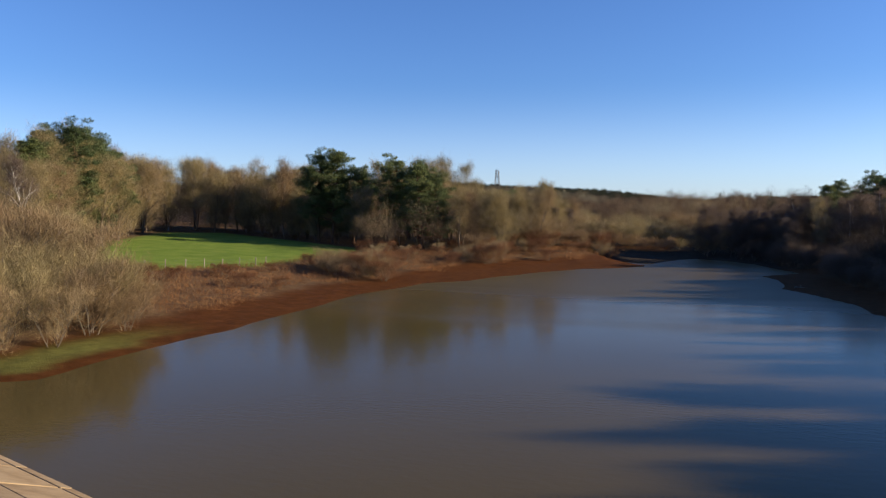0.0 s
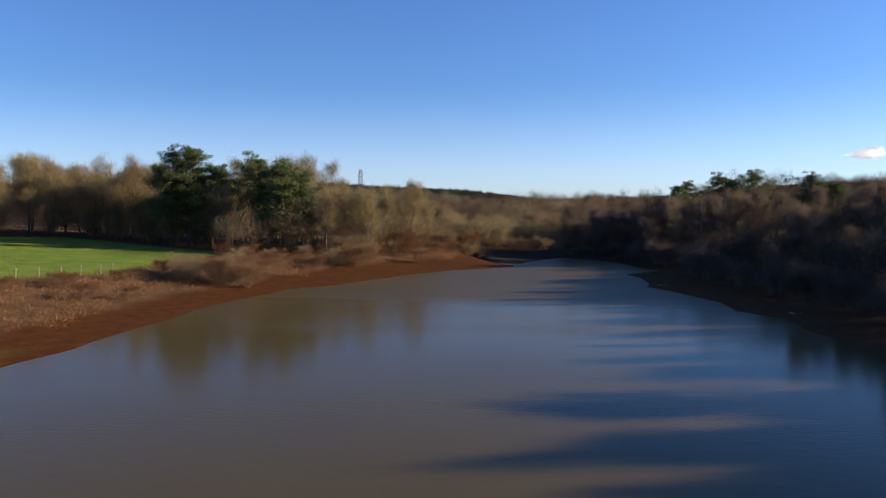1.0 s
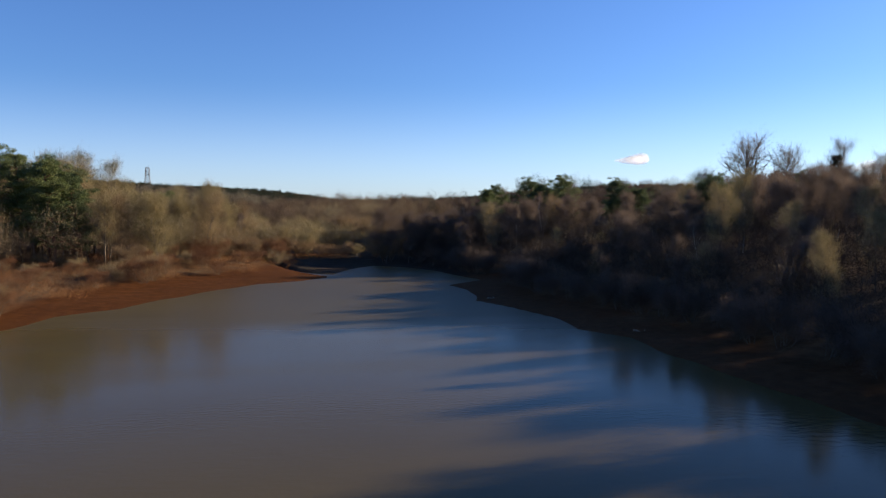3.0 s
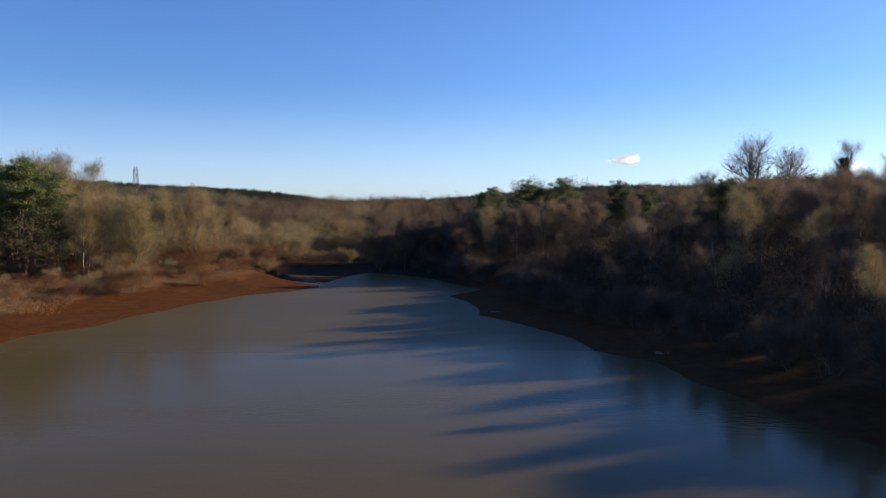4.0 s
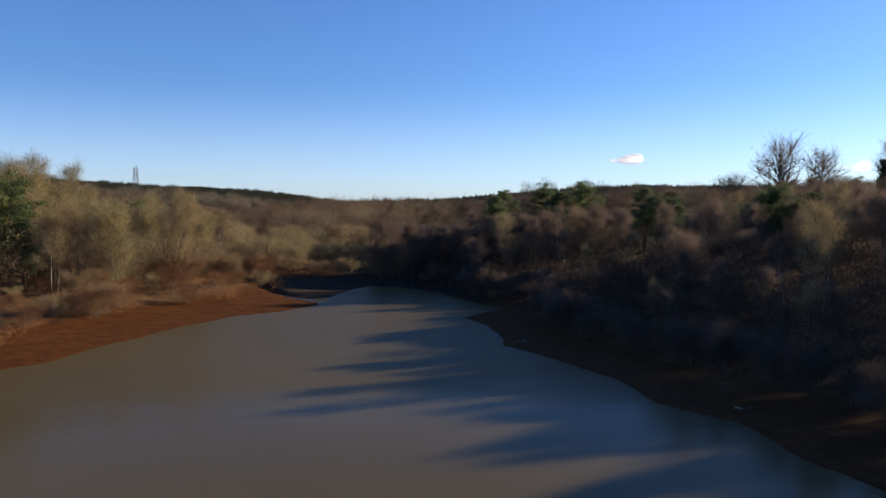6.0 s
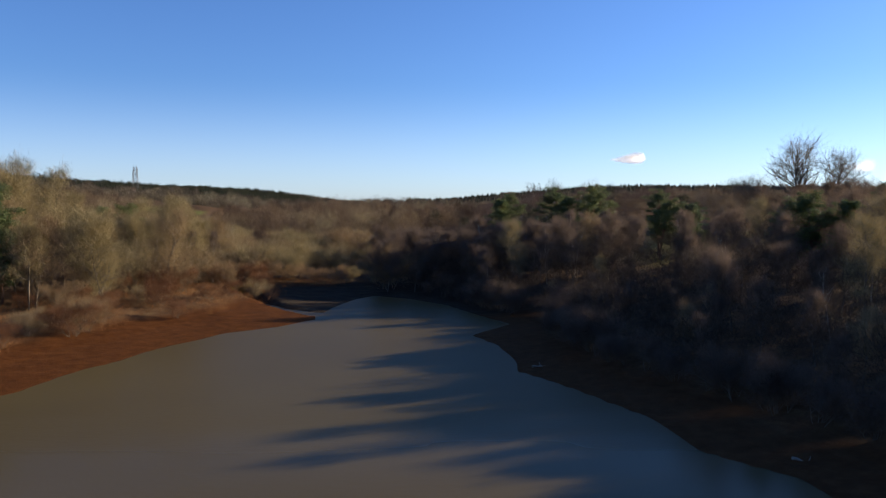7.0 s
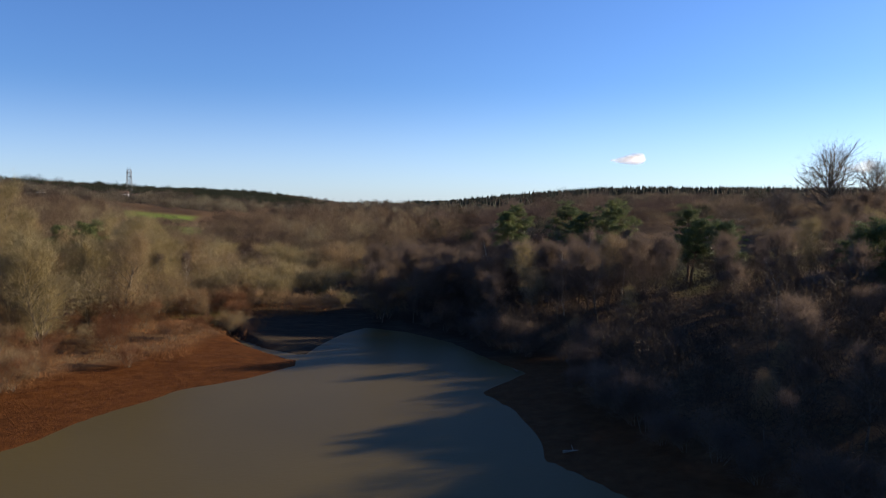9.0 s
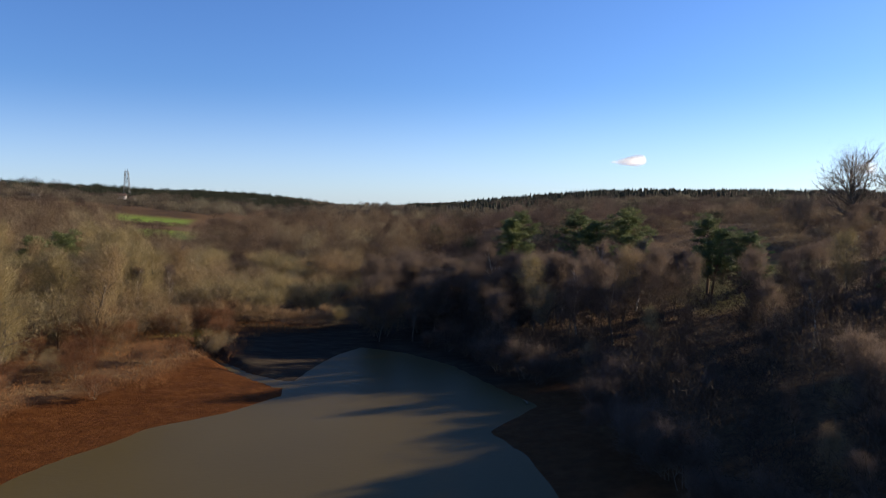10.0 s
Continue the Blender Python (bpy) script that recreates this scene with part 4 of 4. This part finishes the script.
for sx, sy in ((-1, -1), (1, -1), (1, 1), (-1, 1)):
    leg = np.array([(sx * half_width(z), sy * half_width(z), z) for z in (-0.5, TH / 2, TH)])
    part("leg", mesh_np("leg", *tubes([(leg, [0.3, 0.26, 0.22])], 5), M_STEEL), mast)
levels = np.linspace(0, TH, 9)
ring = ((-1, -1), (1, -1), (1, 1), (-1, 1))
for z0, z1 in zip(levels[:-1], levels[1:]):
    braces = []
    for (ax, ay), (bx, by) in zip(ring, ring[1:] + ring[:1]):
        a, c = half_width(z0), half_width(z1)
        braces.append((np.array([(ax * a, ay * a, z0), (bx * c, by * c, z1)]), [0.11, 0.11]))
        braces.append((np.array([(bx * a, by * a, z0), (ax * c, ay * c, z1)]), [0.11, 0.11]))
        braces.append((np.array([(ax * c, ay * c, z1), (bx * c, by * c, z1)]), [0.11, 0.11]))
    part("bracing", mesh_np("bracing", *tubes(braces, 4), M_STEEL), mast)
for a, z in ((0.4, TH - 3), (2.5, TH - 5), (4.4, TH - 4), (1.5, TH - 9), (3.6, TH - 10)):
    bm = bmesh.new()
    bmesh.ops.create_cone(bm, cap_ends=True, segments=14, radius1=0.9, radius2=0.7, depth=0.7,
                          matrix=Matrix.Translation((2.9 * math.cos(a), 2.9 * math.sin(a), z)) @ Euler((0, radians(90), a)).to_matrix().to_4x4())
    part_bm("dish_aerial", bm, M_STEEL, mast, "round dish aerial")
for sx, sy in ((-1, 1), (1, -1)):
    bm = bmesh.new()
    box(bm, sx * 1.8, sy * 1.8, TH + 1.2, 0.3, 0.3, 3.4, 0.04)
    part_bm("panel_aerial", bm, M_STEEL, mast)


def house(x, y, w, d, h, turn, label):
    """A small rendered house with a pitched roof, chimney, door and windows."""
    ob = tagged(new("house"), label, "house", "houses on the ridge")
    ob.matrix_basis = pose(x, y, zat(x, y) - 0.3, 0, 0, turn)
    bm = bmesh.new()
    box(bm, 0, 0, h / 2, w, d, h)
    for sx in (-1, 1):
        v = [bm.verts.new((sx * (w / 2 - 0.01), yy, zz)) for yy, zz in ((-d / 2, h), (d / 2, h), (0, h + d * 0.4))]
        bm.faces.new(v)
    part_bm("wall", bm, M_RENDER, ob)
    bm = bmesh.new()
    for s in (-1, 1):
        pts = [(-w / 2 - 0.4, s * (d / 2 + 0.4), h - 0.25), (w / 2 + 0.4, s * (d / 2 + 0.4), h - 0.25), (w / 2 + 0.4, 0, h + d * 0.42), (-w / 2 - 0.4, 0, h + d * 0.42)]
        lo, up = [bm.verts.new(p) for p in pts], [bm.verts.new((p[0], p[1], p[2] + 0.25)) for p in pts]
        bm.faces.new(lo), bm.faces.new(up)
        for i in range(4):
            bm.faces.new((lo[i], lo[(i + 1) % 4], up[(i + 1) % 4], up[i]))
    roof = part_bm("roof", bm, M_TILE, ob, "dark tiled pitched roof")
    bm = bmesh.new()
    box(bm, w * 0.3, 0, h + d * 0.45, 0.8, 0.8, 2.0, 0.03)
    part_bm("chimney", bm, M_TILE, roof)
    for i in range(int(w // 3)):
        for z in (1.6, 4.2):
            if z < h - 0.6:
                bm = bmesh.new()
                box(bm, -w / 2 + 1.6 + 3 * i, -d / 2 - 0.01, z, 1.2, 0.12, 1.2)
                part_bm("window", bm, M_DARKGLASS, ob)
    bm = bmesh.new()
    box(bm, w / 2 - 1.0, -d / 2 - 0.01, 1.05, 0.95, 0.1, 2.1)
    part_bm("door", bm, M_POST, ob)
    return ob


house(-253, 968, 9, 7, 6, 8, "small white rendered house below the mast")
house(-243, 972, 6, 6, 4, -12, "low white outbuilding below the mast")
house(-326, 915, 13, 7, 5, 4, "white rendered farmhouse among the trees")

# driftwood on the right shore
for k, (x, y, ln, turn) in enumerate([(17.8, 131.2, 1.6, 20), (20.2, 161.5, 1.8, 70), (27.5, 101.0, 1.6, -30)]):
    rng = np.random.RandomState(90 + k)
    stem = bent(rng, (-ln / 2, 0, 0.08), (1, 0, 0.05), ln, 5, 0.0, 0.12)
    side = bent(rng, stem[3], (0.5, 0.8, 0.5), ln * 0.4, 3, 0.0, 0.2)
    ob = tagged(new("driftwood", mesh_np("driftwood", *tubes([(stem, np.linspace(0.13, 0.05, 6)), (side, np.linspace(0.06, 0.02, 4))], 6), M_LOG, True)),
                "bleached driftwood branch stranded on the mud", "driftwood", "driftwood on the shore")
    ob.matrix_basis = pose(x, y, zat(x, y), 0, 0, turn)

# clouds


def cloud_material(name, alpha):
    m = bpy.data.materials.new(name)
    m.use_nodes = True
    nt = m.node_tree
    nt.nodes.remove(nt.nodes["Principled BSDF"])
    d, t, c, a, b = (nt.nodes.new("ShaderNode" + k) for k in ("BsdfDiffuse", "BsdfTranslucent", "BsdfTransparent", "MixShader", "MixShader"))
    d.inputs[0].default_value = t.inputs[0].default_value = (1, 1, 1, 1)
    a.inputs[0].default_value, b.inputs[0].default_value = 0.9, alpha
    for i, n in ((1, d), (2, t)):
        nt.links.new(n.outputs[0], a.inputs[i])
    nt.links.new(c.outputs[0], b.inputs[1])
    nt.links.new(a.outputs[0], b.inputs[2])
    nt.links.new(b.outputs[0], nt.nodes["Material Output"].inputs[0])
    return m


def cloud(x, y, z, long, thick, seed, alpha, label):
    """Nested lumpy shells, fat at one end and drawn out at the other, so that the rim thins out."""
    rng = np.random.RandomState(seed)
    hv, hf = lumpy_head(5)
    vs, fs, n = [], [], 0
    bend, ph = rng.normal(0, 3.0, (4, 3)), rng.uniform(0, 6.28, 4)
    for k, size in enumerate((1.0, 0.86, 0.72, 0.56)):
        r = size * (1 + sum(a * np.sin((1 + 0.9 * i) * (hv @ bend[i]) + ph[i] + 0.6 * k) for i, a in enumerate((0.05, 0.035, 0.016, 0.008))))
        v = hv * r[:, None]
        taper = 0.5 + 0.5 * smooth(-1.0, 0.3, v[:, 0])
        up = np.where(v[:, 2] > 0, v[:, 2], 0.55 * v[:, 2]) * taper + 0.03 * v[:, 0]
        vs.append(np.stack([(0.75 - 0.25 * v[:, 0]) * v[:, 0] * long * 0.58, v[:, 1] * thick * taper, up * thick / 2], 1))
        fs.append(hf + n)
        n += len(v)
    me = mesh_np("cloud", np.concatenate(vs), np.concatenate(fs), cloud_material("cloud", alpha), True)
    ob = tagged(new("cloud", me), label, "cloud", "clouds in the sky")
    ob.matrix_basis = pose(x, y, z, 0, 0, -20)


cloud(1626, 4260, 298, 225, 95, 70, 0.21, "small white fair-weather cloud low in the sky")
cloud(2649, 3698, 230, 190, 100, 71, 0.06, "faint thin wisp of white cloud")

# ---- dam facing: concrete slabs above the water line ----
M_SLAB, nt, b = material("weathered_concrete", 0.9)
oi = nt.nodes.new("ShaderNodeObjectInfo")
tone = ramp_node(nt, oi.outputs["Random"], [(0.0, (0.85, 0.85, 0.85)), (1.0, (1.12, 1.1, 1.05))])
stain = ramp_node(nt, noise_node(nt, 0.8, 7, 0.65), [(0.25, (0.124, 0.084, 0.046)), (0.5, (0.223, 0.164, 0.096)), (0.8, (0.285, 0.223, 0.143))])
nt.links.new(mix_node(nt, 1.0, stain, tone, 'MULTIPLY'), b.inputs["Base Color"])
bump_node(nt, b, noise_node(nt, 6, 6, 0.7), 0.5, 0.03)
dam = tagged(new("dam_facing"), "sandy weathered concrete slabs facing the dam", "dam", "", "structure")
bm = bmesh.new()
box(bm, 0, 0, 0, 3.94, 2.42, 0.3, 0.03)
slab_mesh = bpy.data.meshes.new("slab")
bm.to_mesh(slab_mesh)
bm.free()
slab_mesh.materials.append(M_SLAB)
ux, uy = DAM_B[0] - DAM_A[0], DAM_B[1] - DAM_A[1]
dl = math.hypot(ux, uy)
ux, uy = ux / dl, uy / dl
tilt = math.degrees(math.atan(0.38))
rng = np.random.RandomState(77)
for i in range(24):
    for j in range(-1, 4):
        s, q = 2 + 4 * i, (j + 0.5) * 2.32 + 0.1
        x, y = DAM_A[0] + ux * s + uy * q, DAM_A[1] + uy * s - ux * q
        p = part("slab", slab_mesh, dam)
        p.matrix_basis = pose(x, y, 0.38 * q + 0.02, 0, 0, math.degrees(math.atan2(uy, ux))) @ pose(0, 0, 0, -tilt + rng.uniform(-0.6, 0.6), rng.uniform(-0.5, 0.5), 0)
